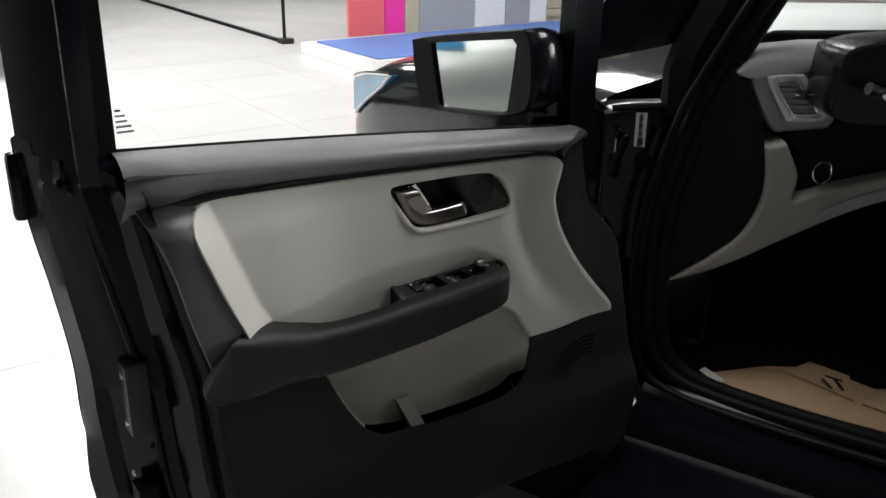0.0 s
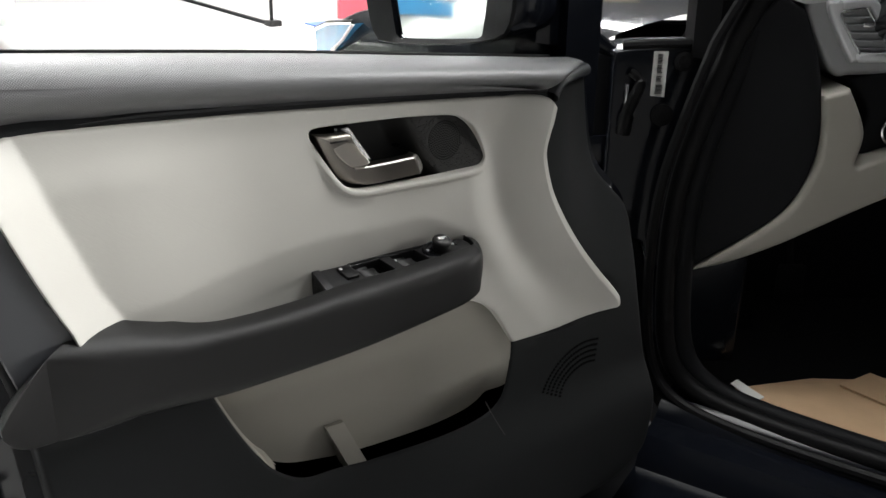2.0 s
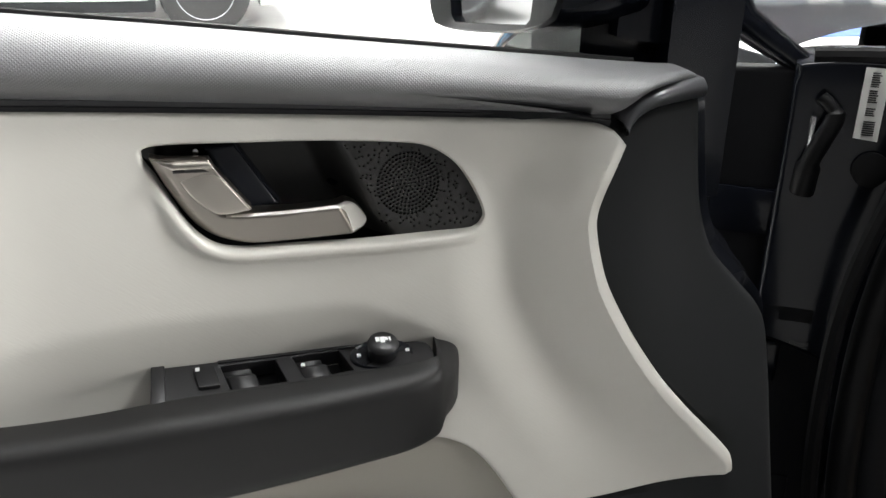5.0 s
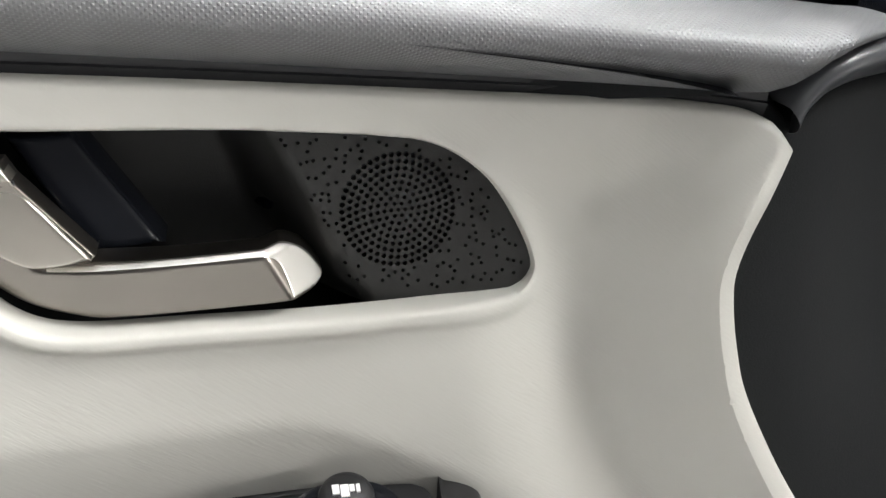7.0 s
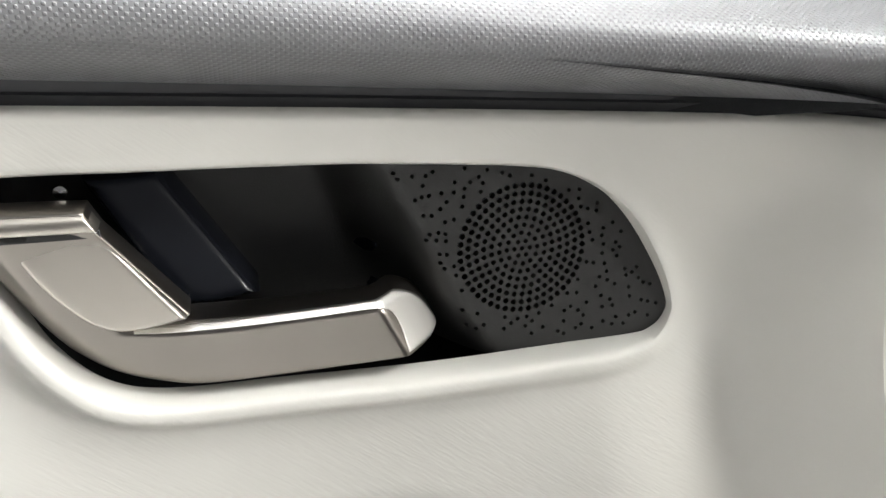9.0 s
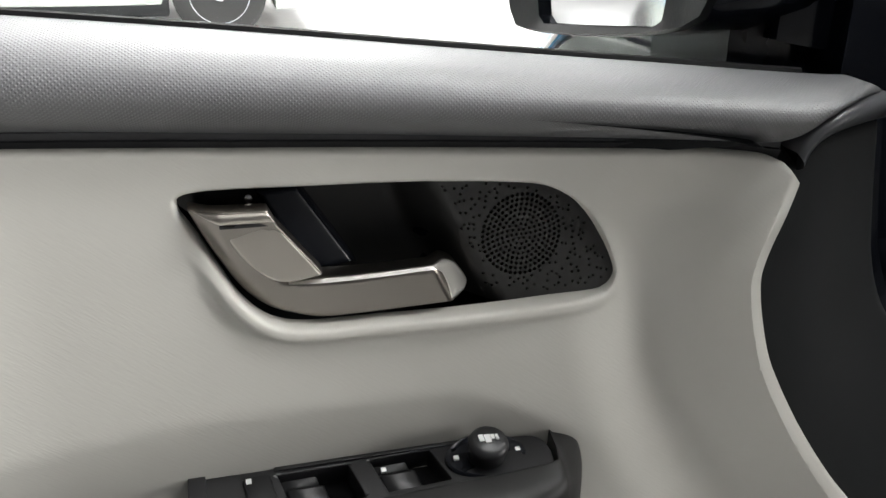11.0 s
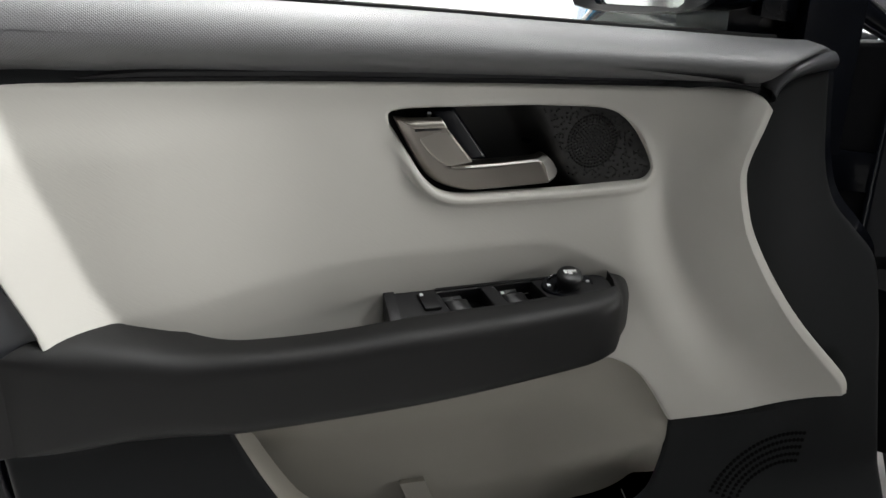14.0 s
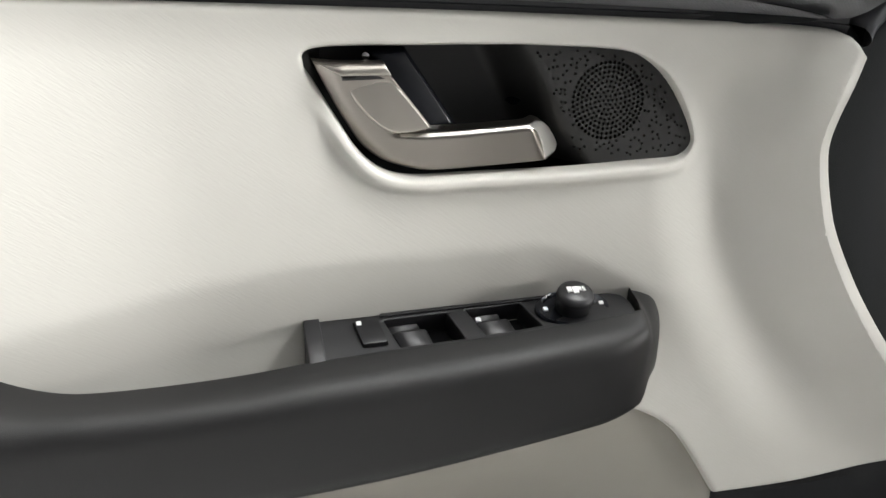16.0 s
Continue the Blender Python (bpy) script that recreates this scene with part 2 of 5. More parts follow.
def sheet(outline, surface, holes=(), r=0.003, depth=0.01, step=0.012, hole_r=0.0, hole_depth=None, folds=()):
    """A moulded panel: an outline in x and z, its face at y = surface(x, z), edges rolled back by r, and a skirt behind the edges."""
    from mathutils.geometry import delaunay_2d_cdt

    outline = fine_loop(outline, max(0.0025, step * 0.6))
    holes = [fine_loop(h, max(0.0025, step * 0.6)) for h in holes]
    loops = [outline, *holes]
    pts, edges, rim = [], [], []
    for loop in loops:
        n0 = len(pts)
        pts += [tuple(p) for p in loop]
        edges += [(n0 + i, n0 + (i + 1) % len(loop)) for i in range(len(loop))]
        rim.append(list(range(n0, n0 + len(loop))))
    lo, hi = np.min(outline, 0), np.max(outline, 0)
    grid = np.stack(np.meshgrid(np.arange(lo[0], hi[0], step), np.arange(lo[1], hi[1], step)), -1).reshape(-1, 2)
    extra = [grid] + [np.asarray(f) for f in folds]
    for loop, rad, sign in [(outline, r, 1)] + [(h, hole_r, -1) for h in holes]:
        if rad <= 0:
            continue
        a = np.asarray(loop)
        tangent = np.roll(a, -1, 0) - np.roll(a, 1, 0)
        normal = np.stack([-tangent[:, 1], tangent[:, 0]], 1) / (np.linalg.norm(tangent, axis=1)[:, None] + 1e-9)
        turn = 1 if (np.roll(a, -1, 0)[:, 0] * a[:, 1] - a[:, 0] * np.roll(a, -1, 0)[:, 1]).sum() < 0 else -1
        for k in (0.12, 0.4, 0.75, 1.1):
            extra.append(a + normal * turn * sign * rad * k)
    on_grid = np.arange(sum(len(e) for e in extra)) < len(grid)
    extra = np.concatenate(extra)
    keep = inside(extra, outline) & (distance(extra, outline) > np.where(on_grid, 1.4 * r + 0.0004, 0.1 * r + 0.0001))
    for h in holes:
        far = np.ones(len(extra), bool)
        near = (np.abs(extra - np.mean(h, 0)).max(1) < np.ptp(np.asarray(h), axis=0).max() + 0.01) & keep
        if near.any():
            far[near] = ~inside(extra[near], h) & (distance(extra[near], h) > np.where(on_grid[near], 1.4 * hole_r + 0.0004, 0.1 * hole_r + 0.0001))
        keep &= far
    pts += [tuple(p) for p in extra[keep]]
    vs, _, fs, _, _, _ = delaunay_2d_cdt([Vector(p) for p in pts], edges, [], 0, 1e-6)
    mid = np.array([np.mean([vs[i][:] for i in f], 0) for f in fs])
    ok = inside(mid, outline)
    for h in holes:
        lo_h, hi_h = np.min(h, 0), np.max(h, 0)
        near = ok & (mid >= lo_h).all(1) & (mid <= hi_h).all(1)
        if near.any():
            ok[np.where(near)[0][inside(mid[near], h)]] = False
    flat = np.array([v[:] for v in vs])
    back = np.zeros(len(flat))
    if r > 0:
        d = distance(flat, outline)
        back += r * (1 - np.sqrt(1 - (1 - (d / r).clip(0, 1)) ** 2))
    if hole_r > 0:
        for h in holes:
            d = distance(flat, h)
            back += hole_r * (1 - np.sqrt(1 - (1 - (d / hole_r).clip(0, 1)) ** 2))
    bm = bmesh.new()
    bv = [bm.verts.new((x, surface(x, z) + s, z)) for (x, z), s in zip(flat, back)]
    for f, good in zip(fs, ok):
        if good:
            bm.faces.new([bv[i] for i in f])
    for n, ring in enumerate(rim):
        deep = depth if n == 0 or hole_depth is None else hole_depth
        if deep <= 0:
            continue
        front = [bv[i] for i in ring]
        rear = [bm.verts.new((v.co.x, v.co.y + deep, v.co.z)) for v in front]
        for i in range(len(ring)):
            j = (i + 1) % len(ring)
            bm.faces.new((front[i], front[j], rear[j], rear[i]))
    loose = [v for v in bm.verts if not v.link_faces]
    bmesh.ops.delete(bm, geom=loose, context="VERTS")
    return bm


def loft(rings, cap=True, closed=True):
    """A skin over rings of points."""
    bm = bmesh.new()
    vs = [[bm.verts.new(p) for p in ring] for ring in rings]
    n = len(rings[0])
    for a, b in zip(vs, vs[1:]):
        for i in range(n if closed else n - 1):
            j = (i + 1) % n
            bm.faces.new((a[i], a[j], b[j], b[i]))
    if cap and closed:
        bm.faces.new(vs[0])
        bm.faces.new(vs[-1][::-1])
    return bm


def box(lo, hi, bevel=0.0, m=None, segments=2):
    bm = bmesh.new()
    bmesh.ops.create_cube(bm, size=1)
    for v in bm.verts:
        v.co = Vector([lo[i] + (v.co[i] + 0.5) * (hi[i] - lo[i]) for i in range(3)])
    if bevel:
        bmesh.ops.bevel(bm, geom=bm.edges[:], offset=bevel, segments=segments, affect="EDGES", profile=0.6)
    if m is not None:
        bmesh.ops.transform(bm, matrix=m, verts=bm.verts)
    return bm


def tube(path, radius, n=10):
    """A round bar or hose along 3D points; radius may be one number or one for each point."""
    rings, prev = [], None
    pts = [Vector(p) for p in path]
    for i, p in enumerate(pts):
        way = (pts[min(i + 1, len(pts) - 1)] - pts[max(i - 1, 0)]).normalized()
        side = way.cross(Vector((0, 0, 1)) if abs(way.z) < 0.9 else Vector((1, 0, 0))) if prev is None else prev - way * prev.dot(way)
        side.normalize()
        prev = side
        up = way.cross(side)
        r = radius[i] if isinstance(radius, (list, tuple)) else radius
        rings.append([p + (side * math.cos(a) + up * math.sin(a)) * r for a in [2 * math.pi * k / n for k in range(n)]])
    return loft(rings)


def lathe(profile, n=24, m=None):
    """A turned shape: (radius, height) pairs about z."""
    rings = [[(r * math.cos(a), r * math.sin(a), h) for a in [2 * math.pi * k / n for k in range(n)]] for r, h in profile]
    bm = loft(rings)
    if m is not None:
        bmesh.ops.transform(bm, matrix=m, verts=bm.verts)
    return bm


def curve3(knots, n=8):
    """A smooth open 3D path through knots."""
    xs = spline([(p[0], p[1]) for p in knots], n, False)
    zs = spline([(p[2], 0) for p in knots], n, False)
    return [(x, y, z[0]) for (x, y), z in zip(xs, zs)]


# ---- the room ----
def room():
    floor = tagged(part("floor", box((-7, -6, -0.1), (12, 16, 0)), FLOOR, smooth=False), "polished off-white tiled showroom floor", "floor", kind="structure")
    joints = bmesh.new()
    for k in range(-6, 12):
        for lo, hi in (((k * 0.8 + 0.1, -5, 0.0005), (k * 0.8 + 0.104, 10, 0.0012)), ((-6, k * 0.8, 0.0005), (10, k * 0.8 + 0.004, 0.0012))):
            b = box(lo, hi)
            me = bpy.data.meshes.new("j")
            b.to_mesh(me)
            b.free()
            joints.from_mesh(me)
            bpy.data.meshes.remove(me)
    part("tile_joint", joints, JOINT, floor, smooth=False)["kind"] = "stuff"
    for name, lo, hi in (("wall_west", (-7.2, -6, 0), (-7, 16, CEIL)), ("wall_east", (12, -1.2, 0), (12.2, 16, CEIL)), ("wall_sill", (12, -6, 0), (12.2, -1.2, 0.35)), ("wall_south", (-7.2, -6.2, 0), (12.2, -6, CEIL)), ("wall_north", (-7.2, 16, 0), (12.2, 16.2, CEIL))):
        dark = name in ("wall_south", "wall_west")
        tagged(part(name, box(lo, hi), CHARCOAL if dark else WALL, smooth=False), "plain charcoal painted showroom wall" if dark else "plain white painted showroom wall", "wall", kind="structure")
    # unseen pane, made up to give the side light an opening
    pane = tagged(part("window_1", box((12.05, -6, 0.35), (12.06, -1.2, CEIL)), GLASS, smooth=False), "unseen tall glazed opening added for the side light", "window", kind="structure")
    pane.visible_shadow = False
    tagged(part("ceiling", box((-7.2, -6.2, CEIL), (12.2, 16.2, CEIL + 0.1)), CEILING, smooth=False), "plain grey showroom ceiling", "ceiling", kind="structure")


room()


# ---- the open car door ----
def plane_y(x, z):
    return 0.0195 + 0.0179 * x + 0.0988 * (z - 0.8)


def door_surface(x, z):
    """The inner face of the trim: it leans out at the top and turns away towards the hinges."""
    y = plane_y(x, z)
    y += 0.032 * step01(0.34, 0.45, x) * step01(0.62, 0.85, z)
    y += 0.012 * step01(-0.38, -0.46, x)
    return y


car = thing("car", "black car with its front door open, beige and charcoal trim", "car", (0.62, 0.19, 0))
DOOR_AT = Matrix.Translation((-0.62, -0.19, 0))


def door_part(name, bm, mat, label="", parent=None, **more):
    bmesh.ops.transform(bm, matrix=DOOR_AT, verts=bm.verts)
    ob = part(name, bm, mat, parent or car, label, **more)
    return ob


RECESS = spline([(-0.0365, 0.918), (-0.029, 0.9268), (0.03, 0.9265), (0.085, 0.9252), (0.11, 0.9237), (0.148, 0.9208), (0.169, 0.9170), (0.186, 0.9075), (0.199, 0.8940), (0.2105, 0.8755), (0.2163, 0.862), (0.2165, 0.8552), (0.2110, 0.8492), (0.199, 0.8470), (0.15, 0.8466), (0.11, 0.847), (0.066, 0.8478), (0.028, 0.8484), (0.008, 0.8535), (-0.0065, 0.8665), (-0.0185, 0.886), (-0.030, 0.906)], 8)
INSERT = spline([(-0.327, 0.780, 1), (-0.346, 0.824), (-0.364, 0.873), (-0.3795, 0.9185), (-0.3795, 0.937), (-0.372, 0.9505), (-0.355, 0.9600), (-0.330, 0.9625), (-0.283, 0.9602), (-0.24, 0.9592), (-0.198, 0.9575), (-0.135, 0.9548), (-0.068, 0.9515), (0.003, 0.9478), (0.077, 0.9438), (0.156, 0.9390), (0.24, 0.9335), (0.290, 0.9295), (0.310, 0.9272), (0.322, 0.9225, 1), (0.333, 0.9105, 1), (0.318, 0.885), (0.3085, 0.860), (0.3085, 0.843), (0.3135, 0.819), (0.3215, 0.795), (0.339, 0.762), (0.358, 0.732), (0.381, 0.701), (0.414, 0.664), (0.445, 0.632), (0.4625, 0.611), (0.4655, 0.594, 1), (0.372, 0.590), (0.303, 0.590), (0.2525, 0.5915, 1), (0.231, 0.627), (0.214, 0.6495), (0.195, 0.6635), (0.170, 0.6700), (0.10, 0.672, 1), (-0.20, 0.672, 1), (-0.31, 0.72, 1)], 8)
POCKET = spline([(-0.193, 0.668, 1), (-0.166, 0.608), (-0.141, 0.563), (-0.121, 0.538), (-0.084, 0.511), (-0.036, 0.4985), (0.025, 0.490), (0.154, 0.486), (0.225, 0.500), (0.249, 0.545), (0.2545, 0.5935, 1), (0.235, 0.634), (0.209, 0.667), (0.172, 0.684), (0.10, 0.684, 1)], 8)


FRONT = np.array(spline([(0.333, 0.9105), (0.318, 0.885), (0.3085, 0.860), (0.3085, 0.843), (0.3135, 0.819), (0.3215, 0.795), (0.339, 0.762), (0.358, 0.732), (0.381, 0.701), (0.414, 0.664), (0.445, 0.632), (0.4625, 0.611), (0.4655, 0.594)], 8, False))


def front_distance(x, z):
    """How far a point lies behind the front edge of the insert."""
    a, b = FRONT[:-1], FRONT[1:]
    w = b - a
    s = (((x - a[:, 0]) * w[:, 0] + (z - a[:, 1]) * w[:, 1]) / (w * w).sum(1)).clip(0, 1)
    return float(np.hypot(x - a[:, 0] - s * w[:, 0], z - a[:, 1] - s * w[:, 1]).min())


def insert_surface(x, z):
    y = door_surface(x, z) - 0.032 * step01(0.34, 0.45, x) * step01(0.62, 0.85, z) - 0.003
    # the crease above the armrest, under which the face falls back
    crease = 0.803 - 0.03 * step01(-0.02, -0.3, x) - 0.045 * step01(0.10, 0.22, x)
    y += min(0.0115, 0.24 * max(0.0, crease - z - 0.004)) * step01(0.26, 0.15, x) * step01(0.64, 0.70, z)
    # raised lip under and behind the handle recess
    low = distance([(x, z)], RECESS)[0] if -0.08 < x < 0.26 and 0.80 < z < 0.95 else 1
    side = step01(0.900, 0.868, z)
    y -= 0.0055 * side * step01(0.0112, 0.0050, low) * (0.25 + 0.75 * step01(0.20, 0.10, x)) * step01(0.226, 0.205, x)
    # scooped front end that rises steeply to a narrow flat rim
    edge = front_distance(x, z) if x > 0.08 else 1
    if edge < 0.16:
        high = (0.30 + 0.70 * step01(0.60, 0.72, z)) * (0.40 + 0.60 * step01(0.93, 0.885, z))
        dip = step01(0.128, 0.056, edge)
        rise = min(1.0, max(0.0, (0.086 - edge) / (0.086 - 0.0105)))
        y += high * (0.0180 * dip - 0.0345 * rise**1.9) + 0.38 * max(0.0, 0.0105 - edge)
    # bevelled rear end
    fold = curve_at([(0.75, -0.262), (0.77, -0.2705), (0.803, -0.288), (0.845, -0.303), (0.89, -0.320), (0.96, -0.342)], z)
    y -= 0.016 * step01(-0.10, -0.27, x) * step01(0.975, 0.90, z)
    y -= 0.70 * max(0.0, fold - x) * step01(0.985, 0.93, z)
    # upper strip
    y -= 0.10 * max(0.0, z - 0.932)
    return y


TRIM = spline([(-0.458, 1.02), (-0.437, 0.985), (-0.415, 0.869), (-0.395, 0.764), (-0.374, 0.653), (-0.362, 0.50), (-0.34, 0.36), (-0.30, 0.325), (0.2, 0.312), (0.40, 0.303), (0.500, 0.332), (0.530, 0.388), (0.536, 0.45), (0.522, 0.55), (0.510, 0.63), (0.506, 0.68), (0.500, 0.735), (0.474, 0.768), (0.448, 0.798), (0.434, 0.835), (0.426, 0.88), (0.420, 0.938, 1), (0.378, 0.9385), (0.358, 0.9365), (0.345, 0.931), (0.336, 0.922, 1), (0.325, 0.935, 1), (0.24, 0.955), (0.0, 0.985), (-0.3, 1.01)], 6)


def shrink(loop, d):
    a = np.asarray(loop)
    tangent = np.roll(a, -1, 0) - np.roll(a, 1, 0)
    normal = np.stack([-tangent[:, 1], tangent[:, 0]], 1) / (np.linalg.norm(tangent, axis=1)[:, None] + 1e-9)
    turn = 1 if (np.roll(a, -1, 0)[:, 0] * a[:, 1] - a[:, 0] * np.roll(a, -1, 0)[:, 1]).sum() < 0 else -1
    return [tuple(p) for p in a + normal * turn * d]


def trim_surface(x, z):
    y = door_surface(x, z) + 0.004 - 0.02 * step01(0.5, 0.42, z)
    y -= 0.048 * step01(-0.24, -0.335, x) * step01(-0.53, -0.40, x) * step01(0.975, 0.925, z) * step01(0.66, 0.72, z)
    y -= 0.024 * step01(0.0, -0.14, x) * step01(-0.43, -0.36, x) * step01(0.74, 0.66, z) * step01(0.44, 0.52, z)
    if inside([(x, z)], INSERT)[0]:
        y += 0.05 * step01(0.003, 0.012, distance([(x, z)], INSERT)[0])
    return y


def door_trim():
    door_part("trim_panel", sheet(TRIM, trim_surface, [POCKET], 0.008, 0.03, 0.014, 0.004, 0.0), DARK, "charcoal moulded door trim panel")
    door_part("insert_panel", sheet(INSERT, insert_surface, [RECESS], 0.004, 0.035, 0.005, 0.003, 0.012, [shrink(fine_loop(RECESS, 0.004), -d) for d in (0.0045, 0.0057, 0.0069, 0.0081, 0.0093, 0.0105, 0.0117)] + [shrink(fine_loop(INSERT, 0.004), d) for d in (0.0070, 0.0090, 0.0108, 0.0130, 0.017)]), BEIGE, "beige grained plastic door insert")
    rear = spline([(-0.446, 0.975, 1), (-0.405, 0.968), (-0.380, 0.962), (-0.345, 0.954, 1), (-0.300, 0.900, 1), (-0.300, 0.735, 1), (-0.381, 0.735, 1), (-0.398, 0.800), (-0.417, 0.89)], 5)
    door_part("rear_trim", sheet(rear, lambda x, z: trim_surface(x, z) - 0.0025, (), 0.003, 0.004, 0.010), ROLL, "charcoal trim behind the insert")
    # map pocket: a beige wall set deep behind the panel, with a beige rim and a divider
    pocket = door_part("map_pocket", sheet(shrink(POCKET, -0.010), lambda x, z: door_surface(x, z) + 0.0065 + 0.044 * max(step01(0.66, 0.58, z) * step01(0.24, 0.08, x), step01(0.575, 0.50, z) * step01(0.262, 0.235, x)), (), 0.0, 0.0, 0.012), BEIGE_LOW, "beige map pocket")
    # the moulded rim shows on both sides of the opening; the front lip hides it below
    rim = bmesh.new()
    rings = [[(x, trim_surface(x, z) + d * (1.0 if x < 0.05 or z > 0.6 else 0.10 + 0.90 * step01(0.185, 0.245, x)), z) for x, z in shrink(POCKET, g)] for d, g in ((0.0035, 0.0005), (0.006, 0.002), (0.012, 0.0035), (0.05, 0.0035))]
    for one, two in zip(rings, rings[1:]):
        va, vb = [rim.verts.new(p) for p in one], [rim.verts.new(p) for p in two]
        for i in range(len(one) - 1):
            if min(one[i][2], one[i + 1][2]) > 0.540 and max(one[i][0], one[i + 1][0]) < 0.0:
                rim.faces.new((va[i], va[i + 1], vb[i + 1], vb[i]))
    bmesh.ops.remove_doubles(rim, verts=rim.verts, dist=1e-6)
    bmesh.ops.delete(rim, geom=[v for v in rim.verts if not v.link_faces], context="VERTS")
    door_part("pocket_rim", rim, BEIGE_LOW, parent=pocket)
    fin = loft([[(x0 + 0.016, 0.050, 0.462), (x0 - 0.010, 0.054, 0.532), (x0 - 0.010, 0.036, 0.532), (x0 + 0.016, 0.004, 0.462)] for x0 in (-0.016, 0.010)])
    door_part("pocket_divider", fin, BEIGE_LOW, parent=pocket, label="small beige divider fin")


def belt_top(x):
    return curve_at([(-0.46, 1.041), (-0.124, 1.014), (0.0, 1.003), (0.12, 0.991), (0.277, 0.976), (0.372, 0.9665), (0.396, 0.964), (0.404, 0.961), (0.41, 0.958)], x)


def belt_low(x):
    return curve_at([(-0.46, 0.946), (-0.41, 0.950), (-0.374, 0.957), (-0.355, 0.9612), (-0.330, 0.9635), (-0.283, 0.9612), (-0.24, 0.9602), (-0.198, 0.9585), (-0.135, 0.9555), (-0.068, 0.9525), (0.003, 0.9488), (0.077, 0.9448), (0.156, 0.940), (0.24, 0.9345), (0.290, 0.9305), (0.310, 0.9285), (0.322, 0.928), (0.330, 0.933), (0.338, 0.9415), (0.350, 0.9485), (0.366, 0.952), (0.385, 0.9535), (0.42, 0.954)], x)


def belt_pad():
    bm = bmesh.new()
    layer = bm.loops.layers.uv.new("UVMap")
    rows, arcs = [], []
    for i in range(150):
        x = -0.455 + i * (0.406 + 0.455) / 149
        t, b = belt_top(x), belt_low(x)
        turn = step01(0.350, 0.406, x)
        base = plane_y(x, b) + 0.012 * step01(-0.38, -0.46, x) + 0.022 * step01(0.352, 0.418, x)
        h = t - b
        prof = [(0.036, 1.0), (0.028, 1.0), (0.010, 0.965), (-0.005, 0.905), (-0.0155, 0.81), (-0.0215, 0.69), (-0.0235, 0.56), (-0.0205, 0.42), (-0.0125, 0.28), (-0.001, 0.16), (0.008, 0.07), (0.013, 0.0), (0.030, -0.16)]
        pts = [Vector((x, base + py * (1 - (0.35 if py > 0 else 0.85) * turn) * (1.0 if py > 0 else min(1.0, h / 0.025)), b + h * pz)) for py, pz in spline(prof, 4, False)]
        far = [0.0]
        for p, q in zip(pts, pts[1:]):
            far.append(far[-1] + (q - p).length)
        rows.append([bm.verts.new(p) for p in pts])
        arcs.append(far)
    for i in range(len(rows) - 1):
        for j in range(len(rows[0]) - 1):
            f = bm.faces.new((rows[i][j], rows[i + 1][j], rows[i + 1][j + 1], rows[i][j + 1]))
            for loop, (a, c) in zip(f.loops, ((i, j), (i + 1, j), (i + 1, j + 1), (i, j + 1))):
                loop[layer].uv = (rows[a][c].co.x, arcs[a][c])
    bm.faces.new(rows[-1])
    # smooth dark strip between the pad and the insert
    rings = []
    for i in range(90):
        x = -0.345 + i * (0.320 + 0.345) / 89
        thin = 0.12 + 0.88 * step01(-0.345, -0.20, x)
        z = belt_low(x) - 0.001
        y = insert_surface(x, z - 0.005) + 0.005 * (1 - thin)
        rings.append([(x, y + dy, z + dz * thin) for dy, dz in ((0.030, -0.008), (0.010, -0.006), (0.0075, 0.0), (0.0060, 0.0035), (0.0075, 0.0042), (0.0070, 0.0080), (0.0120, 0.0110), (0.030, 0.0115))])
    door_part("belt_strip", loft(rings, cap=False, closed=False), BELT, "narrow dark strip under the pad", sharp=35)
    # rolled lip of the front trim that curls up under the pad's end
    crest = [(0.3285, 0.929), (0.332, 0.936), (0.341, 0.9455), (0.353, 0.951), (0.368, 0.954), (0.388, 0.956), (0.412, 0.957)]
    low = [(0.3365, 0.915), (0.340, 0.9235), (0.348, 0.931), (0.360, 0.9355), (0.376, 0.9375), (0.396, 0.938), (0.420, 0.938)]
    crest, low = spline(crest, 5, False), spline(low, 5, False)
    rings = []
    for (cx, cz), (lx, lz) in zip(crest, low):
        ring = []
        for k in range(9):
            f = k / 8
            x, z = cx + (lx - cx) * f, cz + (lz - cz) * f
            ring.append((x, door_surface(x, z) - 0.0125 * math.sin(math.pi * min(1, f * 0.78 + 0.22)) ** 0.8 + 0.002, z))
        ring.append((lx, ring[-1][1] + 0.03, lz))
        rings.append([(cx, ring[0][1] + 0.03, cz)] + ring)
    door_part("pad_end_roll", loft(rings, cap=False, closed=False), ROLL, "smooth charcoal rolled lip", sharp=70)
    door_part("belt_pad", bm, PAD, "charcoal dotted soft pad under the window", sharp=60)


def round_rect(yf, yb, zb, ztf, ztb, rf, n=5):
    """Cross-section of the armrest: front at yf, back at yb, a rounded front and bottom."""
    corners = [((yb, zb), 0.004), ((yf, zb), rf * 1.3), ((yf, ztf), rf), ((yb, ztb), 0.003)]
    out = []
    for k, (c, r) in enumerate(corners):
        p, q = Vector(corners[k - 1][0]), Vector(corners[(k + 1) % 4][0])
        v = Vector(c)
        a, b = (p - v), (q - v)
        r = min(r, a.length * 0.48, b.length * 0.48)
        s, e = v + a.normalized() * r, v + b.normalized() * r
        for j in range(n + 1):
            u = j / n
            out.append(tuple((1 - u) ** 2 * s + 2 * u * (1 - u) * v + u * u * e))
    return out


